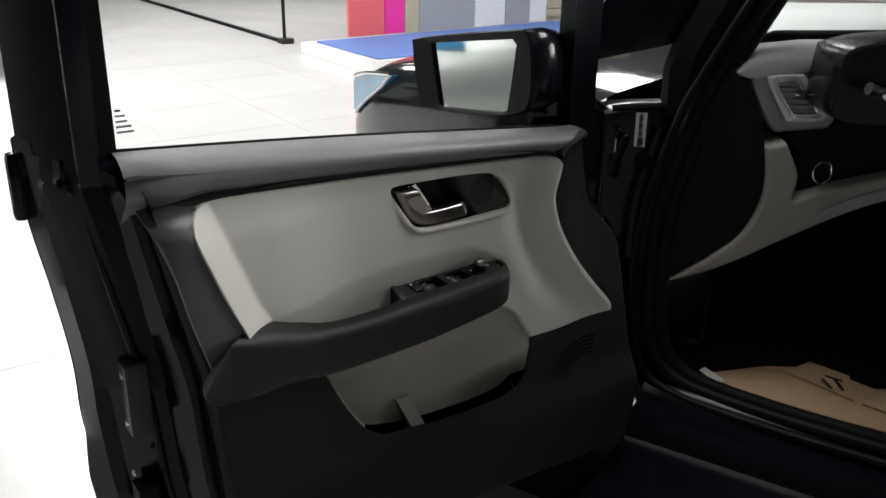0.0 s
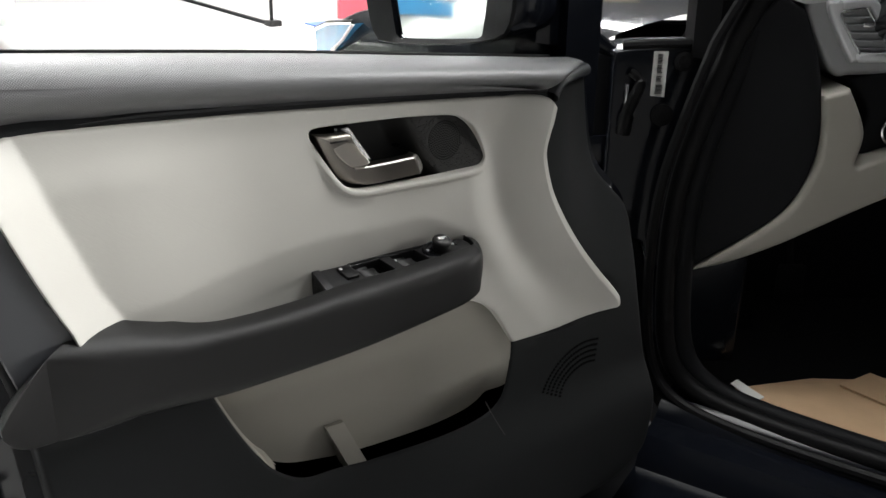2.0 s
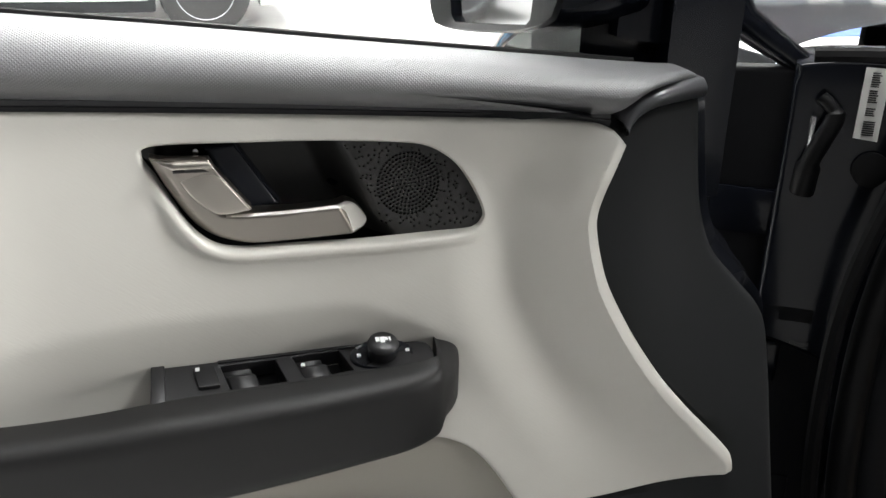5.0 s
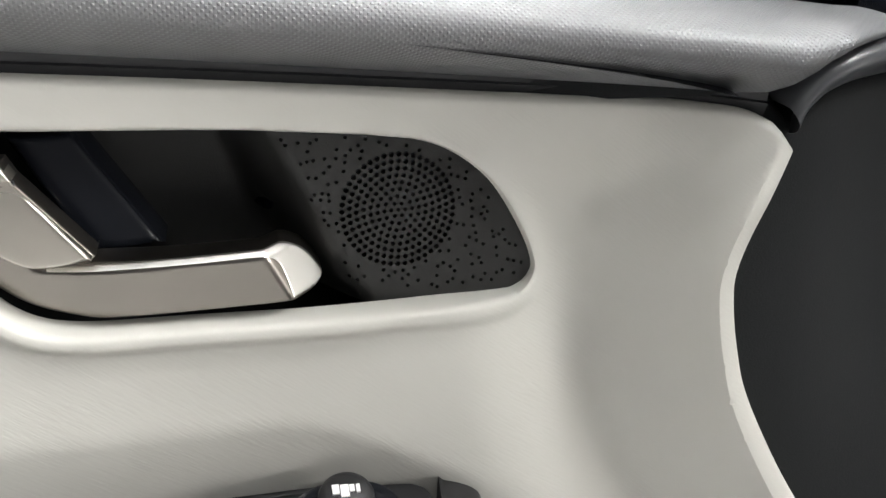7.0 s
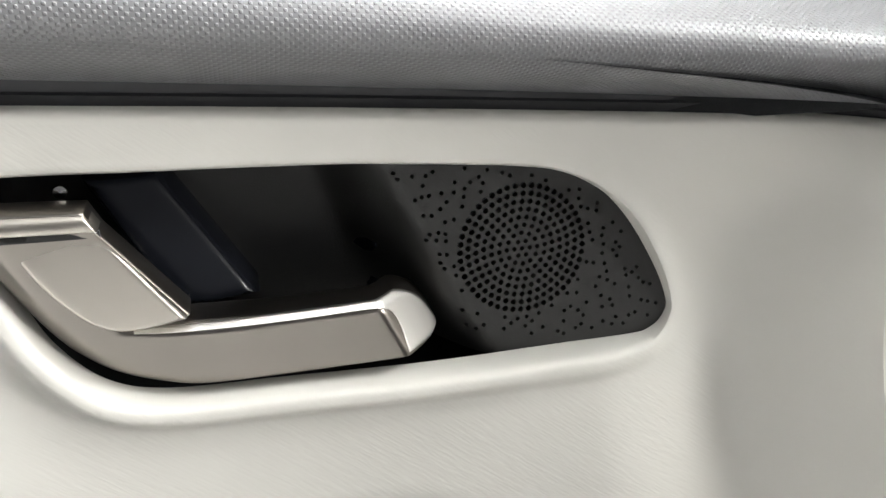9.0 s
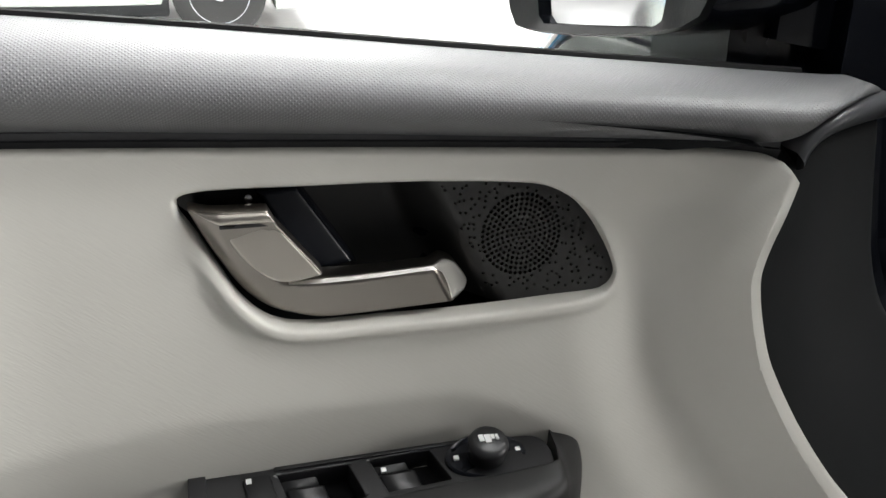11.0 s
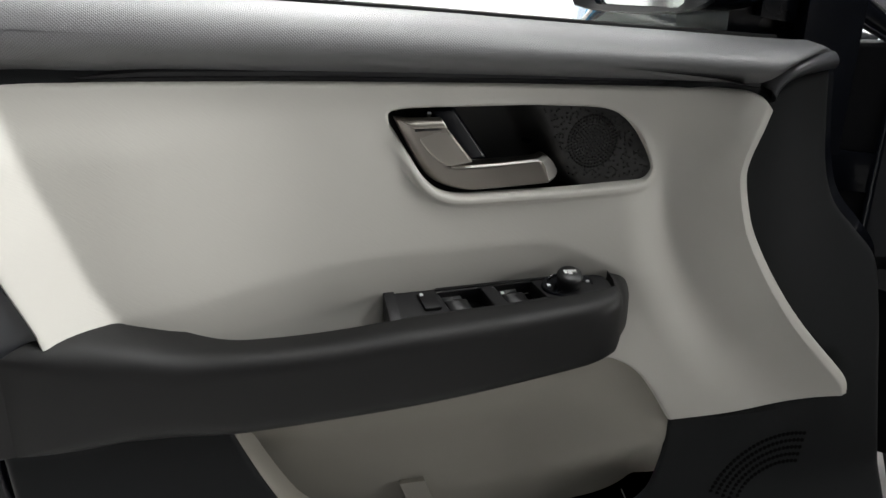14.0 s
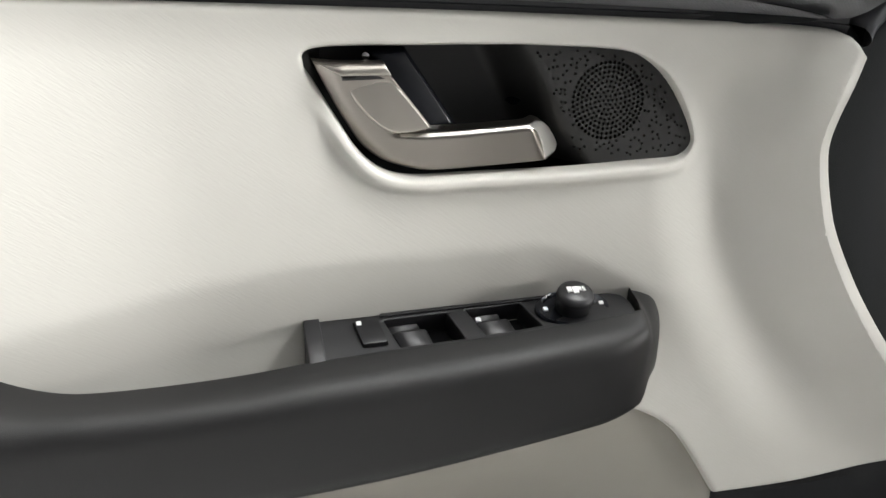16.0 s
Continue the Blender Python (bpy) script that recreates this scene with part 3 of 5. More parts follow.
def arm_top(x):
    return curve_at([(-0.405, 0.742), (-0.35, 0.764), (-0.31, 0.766), (-0.27, 0.7600), (-0.22, 0.7490), (-0.17, 0.7450), (-0.08, 0.7450), (-0.045, 0.7470), (0.0, 0.7480), (0.05, 0.7492), (0.09, 0.7510), (0.15, 0.7565), (0.2055, 0.761)], x)


def armrest():
    rings = []
    n = 70
    stations = [-0.405 + i * (0.130 + 0.405) / n for i in range(n)] + [0.130 + 0.0655 * math.sin(math.pi / 2 * i / 28) for i in range(29)]
    for x in stations:
        nose = max(0.0, 1 - (max(0.0, x - 0.130) / 0.0657) ** 2.3) ** (1 / 2.3)
        tail = math.sqrt(max(0.0, 1 - ((-0.35 - x) / 0.056) ** 2)) if x < -0.35 else 1.0
        wall = insert_surface(min(x, 0.25), 0.74) + 0.02
        yf = curve_at([(-0.405, -0.040), (-0.33, -0.053), (-0.25, -0.050), (0.0, -0.046), (0.21, -0.036)], x)
        hold = step01(-0.275, -0.17, x) * step01(0.177, 0.168, x)
        yb = wall + (-0.0115 - wall) * hold
        zc = 0.722 if x < 0 else 0.722 + 0.007 * step01(0.06, 0.16, x)
        zb = curve_at([(-0.405, 0.686), (-0.30, 0.673), (-0.21, 0.668), (-0.10, 0.670), (0.0, 0.6755), (0.12, 0.689), (0.2055, 0.702)], x)
        ztf = arm_top(x)
        ztb = ztf + curve_at([(-0.405, 0.0), (-0.32, 0.010), (-0.285, 0.013), (-0.271, 0.0135), (-0.255, 0.0095), (-0.22, 0.002), (-0.17, 0.0), (-0.10, 0.0006), (-0.045, 0.0026), (0.0, 0.0040), (0.10, 0.0050), (0.160, 0.0050), (0.174, 0.009), (0.2055, 0.004)], x)
        k = max(0.04, tail) if x < 0 else 0.55 + 0.45 * nose
        yf2 = wall + (yf - wall) * ((0.03 + 0.97 * nose) if x > 0 else (0.25 + 0.75 * k))
        rings.append([(x, y, zc + (z - zc) * k) for y, z in round_rect(yf2, min(yb, wall), zb, ztf, ztb, 0.022)])
    return door_part("armrest", loft(rings), ARM, "black padded armrest", sharp=70)


def switch_panel():
    """The plate let into the armrest's top, with a lock button, two window switches and a mirror knob."""
    wide = 0.038

    def at(x, v, up=0.0):
        """A place on the plate: metres along, metres forward from the wall, metres above it."""
        f = v / wide
        y0, y1 = insert_surface(x, 0.757) - 0.0005, -0.0135
        z0, z1 = 0.7580 + 0.010 * max(0.0, x), arm_top(x) + 0.0005
        return (x, y0 + (y1 - y0) * f - 0.28 * up, z0 + (z1 - z0) * f + 0.96 * up)

    def on_plate(bm):
        for v in bm.verts:
            v.co = at(v.co.x, v.co.z, -v.co.y)
        return bm

    def block(x0, x1, v0, v1, u0, u1, bevel=0.0, slant=0.0):
        bm = box((x0, -u1, v0), (x1, -u0, v1), bevel)
        for v in bm.verts:
            v.co.x += slant * (v.co.z - v0)
        return on_plate(bm)

    well_1 = [(0.0058, 0.0050), (0.0470, 0.0045), (0.0535, 0.0308), (0.0118, 0.0315)]
    well_2 = [(0.0600, 0.0040), (0.0970, 0.0035), (0.1045, 0.0295), (0.0668, 0.0302)]
    outline = spline([(-0.0440, -0.001, 1), (0.160, -0.001, 1), (0.167, 0.004), (0.169, 0.018), (0.166, 0.0385, 1), (-0.0455, 0.0385, 1)], 4)
    plate = door_part("switch_panel", on_plate(sheet(outline, lambda x, v: 0.0, [well_1, well_2], 0.0012, 0.030, 0.006, 0.0009, 0.016)), GLOSS, "black window switch panel let into the armrest", sharp=50)
    door_part("end_frame", block(-0.0445, -0.0345, -0.0012, 0.0385, -0.002, 0.0022, 0.0009), GLOSS, parent=plate)
    door_part("back_frame", block(0.004, 0.122, -0.0008, 0.0022, -0.002, 0.0014, 0.0007), GLOSS, parent=plate)
    door_part("lock_button", block(-0.0145, 0.0015, 0.0055, 0.0285, -0.001, 0.0036, 0.0017, 0.15), SWITCH, parent=plate, label="raised black lock button")
    for well in (well_1, well_2):
        floor = bmesh.new()
        floor.faces.new([floor.verts.new((x, 0.0150, v)) for x, v in well])
        door_part("well_floor", on_plate(floor), PILLAR, parent=plate, smooth=False)
        # rocker: a low rear ramp that climbs to a curved finger tab
        x0 = well[0][0]
        rings = []
        for k, (v, up) in enumerate(spline([(0.0055, -0.0060), (0.0100, -0.0075), (0.0130, -0.0065), (0.0150, -0.0030, 1), (0.0165, -0.0012), (0.0190, -0.0016), (0.0250, -0.0030), (0.0295, -0.0048), (0.0306, -0.0075)], 4, False)):
            left, right = x0 + 0.0012 + 0.25 * (v - 0.005), x0 + 0.0225 + 0.25 * (v - 0.005)
            rings.append([(left, 0.0145, v), (left, -up + 0.0012, v), (left + 0.0012, -up, v), (right - 0.0012, -up, v), (right, -up + 0.0012, v), (right, 0.0145, v)])
        door_part("window_switch", on_plate(loft(rings)), SWITCH, parent=plate, label="black rocker switch in a well", sharp=50)
    for x0, v0, up in ((-0.0125, 0.0075, 0.0036), (0.0665, 0.0068, -0.0060)):
        door_part("switch_mark", block(x0, x0 + 0.0032, v0, v0 + 0.0038, up - 0.001, up + 0.0004), WHITE_MARK, parent=plate, smooth=False)
    tilt = radians(16)
    base = Matrix.Translation(at(0.1290, 0.0165)) @ Matrix.Rotation(tilt, 4, "X")
    oval = base @ Matrix.Diagonal((1.0, 0.66, 1.0, 1.0))
    door_part("mirror_dial", lathe([(0.0, 0.0008), (0.0205, 0.0004), (0.0225, 0.0018), (0.0240, 0.0022), (0.0252, 0.0012), (0.0256, -0.002)], 40, oval), PIANO, parent=plate, label="glossy black mirror dial base")
    for dx, dy in ((-0.0185, 0.001), (0.0205, 0.0015), (0.0190, -0.0068)):
        door_part("dial_mark", box((dx - 0.0015, dy - 0.0015, 0.0004), (dx + 0.0015, dy + 0.0015, 0.0018), 0, base), WHITE_MARK, parent=plate, smooth=False)
    door_part("mirror_knob", lathe([(0.0, 0.0), (0.0112, 0.0), (0.0108, 0.0050), (0.0120, 0.0095), (0.0124, 0.0120), (0.0114, 0.0142), (0.0088, 0.0156), (0.0, 0.0164)], 32, base), GLOSS, parent=plate, label="black mirror adjustment knob with white marks")
    for dx, dy, sx, sy in ((-0.0046, 0.001, 0.0030, 0.0048), (-0.0008, 0.000, 0.0036, 0.0060), (0.0024, 0.001, 0.0022, 0.0034), (0.0050, 0.0006, 0.0016, 0.0040)):
        door_part("knob_mark", box((dx - sx / 2, dy - sy / 2, 0.0150), (dx + sx / 2, dy + sy / 2, 0.0168), 0, base), WHITE_MARK, parent=plate, smooth=False)


def grille_holes():
    cx, cz = 0.1565, 0.8862
    out = []
    for ring in range(0, 9):
        count = max(1, 6 * ring)
        for k in range(count):
            a = 2 * math.pi * (k + 0.12 * ring * ring / 4) / count
            rr = 0.00300 * ring
            out.append((cx + rr * math.cos(a), cz + rr * math.sin(a), 0.00092 + 0.00004 * ring))
    rng = random.Random(4)
    tries = 0
    while len(out) < 217 + 190 and tries < 12000:
        tries += 1
        x, z = rng.uniform(0.108, 0.214), rng.uniform(0.849, 0.918)
        if x < 0.102 + (0.918 - z) * 0.45 + 0.006 or math.hypot(x - cx, z - cz) < 0.0262:
            continue
        if min(math.hypot(x - h[0], z - h[1]) for h in out) < 0.0026:
            continue
        out.append((x, z, 0.00086))
    p = np.array([(h[0], h[1]) for h in out])
    good = inside(p, RECESS) & (distance(p, RECESS) > 0.0035)
    return [h for h, g in zip(out, good) if g]


def handle():
    def floor_y(x, z):
        line = 0.088 + (0.921 - z) * 0.50
        return plane_y(x, z) + 0.010 + 0.034 * step01(line + 0.022, line - 0.014, x) * step01(-0.05, -0.02, x)

    cup_edge = shrink(RECESS, -0.0015)
    holes = [[(x + r * math.cos(2 * math.pi * k / 8), z + r * math.sin(2 * math.pi * k / 8)) for k in range(8)] for x, z, r in grille_holes()]
    bezel = door_part("handle_bezel", sheet(cup_edge, floor_y, holes, 0, 0.0, 0.004, 0, 0.004), CUP, "black handle recess with a perforated tweeter grille", sharp=30)
    door_part("grille_backing", sheet([(x, z) for x, z in cup_edge if x > 0.09], lambda x, z: floor_y(x, z) + 0.0035, (), 0, 0, 0.02), PIANO, parent=bezel)
    # dark slanting web behind the plate
    door_part("bezel_web", sheet(spline([(0.004, 0.920, 1), (0.028, 0.920, 1), (0.060, 0.872, 1), (0.030, 0.872, 1)], 2), lambda x, z: plane_y(x, z) + 0.018 + 0.3 * max(0, x - 0.012 - (0.92 - z) * 0.62), (), 0.003, 0.03, 0.006), PIANO, parent=bezel)

    def face(x, z):
        """The lever's main face leans forward at its top, under a crisp bevel; its tip and its rear edge turn away."""
        y = plane_y(x, 0.88) - 0.003 - 0.003 * step01(-0.01, 0.06, x) - 0.12 * (z - 0.866)
        top = curve_at([(0.010, 0.8775), (0.036, 0.8758), (0.07, 0.8768), (0.106, 0.8782)], x)
        y += 1.15 * max(0.0, z - top + 0.0026) * step01(0.010, 0.018, x) * step01(0.034, 0.030, x - 0.75 * (0.8785 - z) if z > 0.8795 else 0.0)
        turned = x - 0.1075 + (z - 0.860) * 0.50
        y += 1.05 * (0.5 * (turned + math.sqrt(turned * turned + 0.0008**2)))
        rear = curve_at([(0.852, 0.034), (0.8575, 0.017), (0.866, 0.006), (0.878, -0.0035), (0.893, -0.012), (0.912, -0.0195), (0.925, -0.021)], z) - x
        return y + 0.75 * (0.5 * (rear + math.sqrt(rear * rear + 0.003**2)))

    lever_outline = spline([(-0.0315, 0.9200, 1), (0.0085, 0.9190, 1), (0.0120, 0.9120, 1), (0.0365, 0.8805, 1), (0.034, 0.8765, 1), (0.07, 0.8768), (0.100, 0.8780), (0.1075, 0.8775), (0.1145, 0.8735), (0.1205, 0.8660), (0.1240, 0.8590), (0.1205, 0.8552), (0.110, 0.8540), (0.06, 0.8525), (0.032, 0.8525), (0.013, 0.8570), (-0.0035, 0.8685), (-0.0185, 0.8930)], 6)
    inset = spline([(-0.0165, 0.9105, 1), (0.0122, 0.9105, 1), (0.0355, 0.8808, 1), (0.022, 0.8785), (0.011, 0.8795), (0.001, 0.8865), (-0.0075, 0.8960)], 6)
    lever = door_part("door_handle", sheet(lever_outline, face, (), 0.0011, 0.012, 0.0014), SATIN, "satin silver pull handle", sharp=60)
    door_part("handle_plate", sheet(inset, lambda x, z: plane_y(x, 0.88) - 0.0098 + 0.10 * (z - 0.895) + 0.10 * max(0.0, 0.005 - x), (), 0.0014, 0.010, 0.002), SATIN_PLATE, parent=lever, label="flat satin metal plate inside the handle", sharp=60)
    rim_out = spline([(0.018, 0.8762), (0.036, 0.8757), (0.07, 0.8767), (0.100, 0.8779), (0.1075, 0.8774), (0.1145, 0.8734), (0.1205, 0.8659), (0.1238, 0.8592), (0.1205, 0.8556)], 6, False)
    rim_in = spline([(0.018, 0.8744), (0.036, 0.8737), (0.07, 0.8746), (0.096, 0.8757), (0.1015, 0.8748), (0.1050, 0.8714), (0.1075, 0.8660), (0.1092, 0.8605), (0.1105, 0.8556)], 6, False)
    # strip over the lever's bevel and tip that paints in their highlight
    door_part("bevel_highlight", sheet(rim_out + rim_in[::-1], lambda x, z: face(x, z) - 0.0005, (), 0.0005, 0.004, 0.0012), EDGE_HIGHLIGHT, parent=lever, label="bevelled edge of the handle with its highlight painted in", sharp=60)
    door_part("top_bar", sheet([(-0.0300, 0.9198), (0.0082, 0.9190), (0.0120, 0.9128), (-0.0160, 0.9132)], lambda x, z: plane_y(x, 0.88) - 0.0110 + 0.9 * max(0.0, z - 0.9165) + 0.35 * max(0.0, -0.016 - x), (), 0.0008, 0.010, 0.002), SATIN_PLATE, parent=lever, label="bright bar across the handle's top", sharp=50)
    door_part("plate_slot", sheet([(-0.0165, 0.9130), (0.0122, 0.9127), (0.0128, 0.9104), (-0.0160, 0.9104)], lambda x, z: plane_y(x, 0.88) - 0.0088, (), 0, 0.002, 0.004), INK, parent=lever)
    door_part("screw_cap", lathe([(0.0, 0.0), (0.0022, 0.0), (0.0022, 0.001), (0.0, 0.0014)], 12, Matrix.Translation((0.0, 0.036, 0.9205)) @ Matrix.Rotation(radians(90), 4, "X")), CHROME, parent=bezel)


def lower_speaker():
    """Rows of perforations along the upper arc of the door speaker."""
    bm = bmesh.new()
    for row in range(5):
        rad = 0.100 - 0.0085 * row
        count = 26 - 2 * row
        for k in range(count):
            a = radians(78 + 76 * k / (count - 1))
            x, z = 0.402 + rad * math.cos(a), 0.450 + rad * math.sin(a)
            y = trim_surface(x, z)
            dot = [bm.verts.new((x + 0.0024 * math.cos(b), y - 0.0006, z + 0.0024 * math.sin(b))) for b in [2 * math.pi * j / 8 for j in range(8)]]
            back = [bm.verts.new((v.co.x, y + 0.001, v.co.z)) for v in dot]
            bm.faces.new(dot)
            for j in range(8):
                bm.faces.new((dot[j], dot[(j + 1) % 8], back[(j + 1) % 8], back[j]))
    tagged(door_part("speaker_perforation", bm, PILLAR, smooth=False), kind="stuff")


def trim_seam():
    """The fine joint that crosses the lower trim ahead of the pocket."""
    line = [(0.205 + 0.0042 * k, 0.514 - 0.0092 * k) for k in range(7)]
    door_part("trim_seam", tube([(x, trim_surface(x, z) + 0.0002, z) for x, z in line], 0.0008, 6), INK)


lower_speaker()
trim_seam()
door_trim()
belt_pad()
armrest()
switch_panel()
handle()


# ---- door shell, window and mirror ----
def door_shell():
    def ring(y, grow, left):
        a = np.array(shrink(TRIM, -grow))
        out = []
        for x, z in a:
            x2 = x - left * step01(0.0, -0.4, x)
            if x < -0.3:
                x2 = max(x2, curve_at([(0.30, -0.50), (0.45, -0.526), (0.68, -0.520), (0.82, -0.535), (0.93, -0.551), (1.02, -0.556)], z) + 0.30 * max(0.0, 0.186 - y))
            top = belt_top(x) - 0.022 - 0.22 * max(0.0, y - 0.04)
            back = max(y + 0.0179 * x, door_surface(x, z) + 0.012) if x > 0.3 else y + 0.0179 * x
            out.append((x2, back, min(z, top) if x > -0.44 else z))
        return out

    rings = [ring(0.012, -0.006, 0.0), ring(0.050, -0.004, 0.0), ring(0.052, 0.010, 0.004), ring(0.085, 0.012, 0.028), ring(0.088, 0.020, 0.040), ring(0.135, 0.022, 0.088), ring(0.138, 0.032, 0.102), ring(0.172, 0.034, 0.128), ring(0.186, 0.026, 0.124)]
    shell = door_part("door_shell", loft(rings, cap=False), PAINT, "glossy black painted door shell", sharp=35)
    door_part("outer_skin", sheet([(p[0], p[2]) for p in rings[-1]], lambda x, z: 0.185 + 0.0179 * x, (), 0, 0, 0.05), PAINT)
    edge = [(p[0] - 0.004, p[1], p[2]) for p in rings[4] if p[0] < -0.3 and 0.3 < p[2] < 1.02]
    edge.sort(key=lambda p: p[2])
    door_part("edge_seal", tube(edge, 0.007, 8), RUBBER, parent=shell)
    for z0, z1, y0, y1 in ((0.60, 0.72, 0.062, 0.10), (0.44, 0.50, 0.07, 0.11)):
        door_part("latch_plate", box((-0.475, y0, z0), (-0.440, y1, z1), 0.006), material("dark_latch_metal", (0.03, 0.03, 0.033), 0.4, metal=0.5) if z0 > 0.5 else RUBBER, parent=shell)
    for z in (0.62, 0.70, 0.53):
        door_part("latch_screw", lathe([(0.0, 0), (0.006, 0), (0.005, 0.003), (0, 0.0035)], 10, Matrix.Translation((-0.474, 0.08, z)) @ Matrix.Rotation(radians(-90), 4, "Y")), ALLOY, parent=shell)


def window_frame():
    frame_part = door_part("window_frame", loft([[(x, y, z) for x, y, z in ((-0.448 + 0.24 * max(0, 1.0 - zz), 0.060, zz), (-0.448 + 0.24 * max(0, 1.0 - zz), 0.10, zz), (-0.468 + 0.24 * max(0, 1.0 - zz), 0.14, zz), (-0.552 + 0.16 * max(0, 1.0 - zz), 0.165, zz), (-0.530 + 0.20 * max(0, 1.0 - zz), 0.10, zz), (-0.50 + 0.22 * max(0, 1.0 - zz), 0.062 + 0.05 * max(0, 1.0 - zz), zz))] for zz in (0.66, 0.75, 0.85, 0.93, 1.0, 1.05, 1.1, 1.25, 1.45)]), RUBBER, "black window frame", sharp=30)
    door_part("corner_cap", box((-0.568, 0.165, 0.930), (-0.546, 0.185, 1.030), 0.009), PAINT, parent=frame_part)
    door_part("front_post", loft([[(x + dx, y, zz) for x, y in ((0.390, 0.082), (0.390, 0.125), (0.455, 0.135), (0.462, 0.090))] for zz, dx in ((0.84, 0.0), (1.05, 0.0), (1.25, 0.004), (1.45, 0.01))]), PAINT, parent=frame_part, sharp=30)
    door_part("top_rail", box((-0.585, 0.06, 1.43), (0.47, 0.15, 1.50), 0.01), PAINT, parent=frame_part)
    door_part("rear_post_trim", box((-0.505, 0.045, 1.0), (-0.470, 0.064, 1.44), 0.006), PAINT, parent=frame_part)
    bm = loft([[(x, 0.102 + 0.0179 * x + dy, z) for x, z in ((-0.45, 1.03), (0.385, 0.955), (0.395, 1.44), (-0.45, 1.44))] for dy in (0.0, 0.004)])
    pane = door_part("window_pane", bm, GLASS, "clear side window glass", smooth=False)
    pane.visible_shadow = False
    # black wiping strip where the glass meets the pad
    strip = [(x, plane_y(x, belt_low(x)) + 0.037, belt_top(x) + 0.0005) for x in [-0.45 + k * 0.805 / 30 for k in range(31)]]
    door_part("wiper_strip", tube(strip, 0.0028, 8), RUBBER, parent=pane)
    for k, w in enumerate((0.006, 0.010, 0.012, 0.016, 0.018)):
        z = 1.086 - 0.0075 * k
        door_part("glass_print", box((-0.436, 0.0925, z), (-0.436 + w * 1.3, 0.0932, z + 0.0028)), material("grey_glass_print", (0.25, 0.26, 0.28), 0.6) if k else INK, parent=pane, smooth=False)


def wing_mirror():
    face = spline([(0.43, 1.072), (0.40, 1.096), (0.135, 1.140), (0.085, 1.136), (0.075, 1.02), (0.14, 0.984), (0.355, 0.955), (0.405, 0.972)], 6)
    inner = spline([(0.372, 1.088, 1), (0.120, 1.127, 1), (0.140, 0.993), (0.155, 0.987), (0.325, 0.966), (0.342, 0.972)], 6)

    def loop(points, x, s, cy=0.25, cz=1.05):
        return [(x + 0.10 * (0.25 - y) * 0.6, cy + (y - cy) * s, cz + (z - cz) * s) for y, z in points]

    def by_angle(points, n=64, cy=0.245, cz=1.05):
        """The outline cut by n even rays from its middle."""
        out = []
        for k in range(n):
            a = 2 * math.pi * k / n
            d, best = Vector((math.cos(a), math.sin(a))), 0.0
            for p, q in zip(points, points[1:] + points[:1]):
                p, e = Vector((p[0] - cy, p[1] - cz)), Vector((q[0] - p[0], q[1] - p[1]))
                det = d.x * -e.y + d.y * e.x
                if abs(det) > 1e-12:
                    r, f = (p.x * -e.y + p.y * e.x) / det, (d.x * p.y - d.y * p.x) / det
                    if 0 <= f <= 1 and r > best:
                        best = r
            out.append((cy + d.x * best, cz + d.y * best))
        return out

    face, inner = by_angle(face), by_angle(inner)
    rings = [loop(inner, 0.292, 0.995), loop(inner, 0.280, 1.0), loop(face, 0.276, 0.97), loop(face, 0.285, 1.0), loop(face, 0.320, 1.0), loop(face, 0.365, 0.90), loop(face, 0.395, 0.70), loop(face, 0.405, 0.35)]
    mirror = door_part("wing_mirror", loft(rings), PAINT, "black wing mirror seen through the window", sharp=40)
    rim = [loop(inner, 0.2795, 1.0), loop(face, 0.2755, 0.972), loop(face, 0.279, 0.995)]
    door_part("mirror_bezel", loft(rim, cap=False), RUBBER, parent=mirror)
    door_part("mirror_glass", loft([loop(inner, 0.286, 0.992), loop(inner, 0.290, 0.992)]), MIRROR, "silvered mirror glass", parent=mirror, smooth=False)
    door_part("mirror_arm", loft([[(0.35, 0.10, 0.985), (0.35, 0.10, 1.085), (0.46, 0.10, 1.08), (0.46, 0.10, 0.965)], [(0.33, 0.19, 0.99), (0.33, 0.19, 1.085), (0.43, 0.19, 1.08), (0.43, 0.19, 0.98)]]), PAINT, parent=mirror)
    door_part("mirror_foot", loft([[(x, y, z) for x, y in ((0.312, 0.200), (0.322, 0.112), (0.392, 0.112), (0.392, 0.205))] for z in (0.94, 0.99, 1.04, 1.085)]), PAINT, parent=mirror, sharp=30)
    door_part("chrome_flash", sheet(spline([(0.345, 1.003, 1), (0.388, 1.010, 1), (0.388, 0.988, 1)], 3), lambda x, z: 0.108, (), 0.001, 0.003, 0.008), CHROME, parent=mirror, label="bright chrome sliver by the mirror foot")


door_shell()
window_frame()
wing_mirror()

# ---- the car body ahead of the door ----
ACROSS, AHEAD = Vector((0.835, -0.55, 0)), Vector((0.55, 0.835, 0))
BODY = Matrix(((ACROSS.x, AHEAD.x, 0, 0.62), (ACROSS.y, AHEAD.y, 0, 0.19), (0, 0, 1, 0), (0, 0, 0, 1)))


def car_part(name, bm, mat, label="", parent=None, **more):
    bmesh.ops.transform(bm, matrix=Matrix.Translation((-0.62, -0.19, 0)) @ BODY, verts=bm.verts)
    return part(name, bm, mat, parent or car, label, **more)


def flat(v):
    return lambda u, z: v


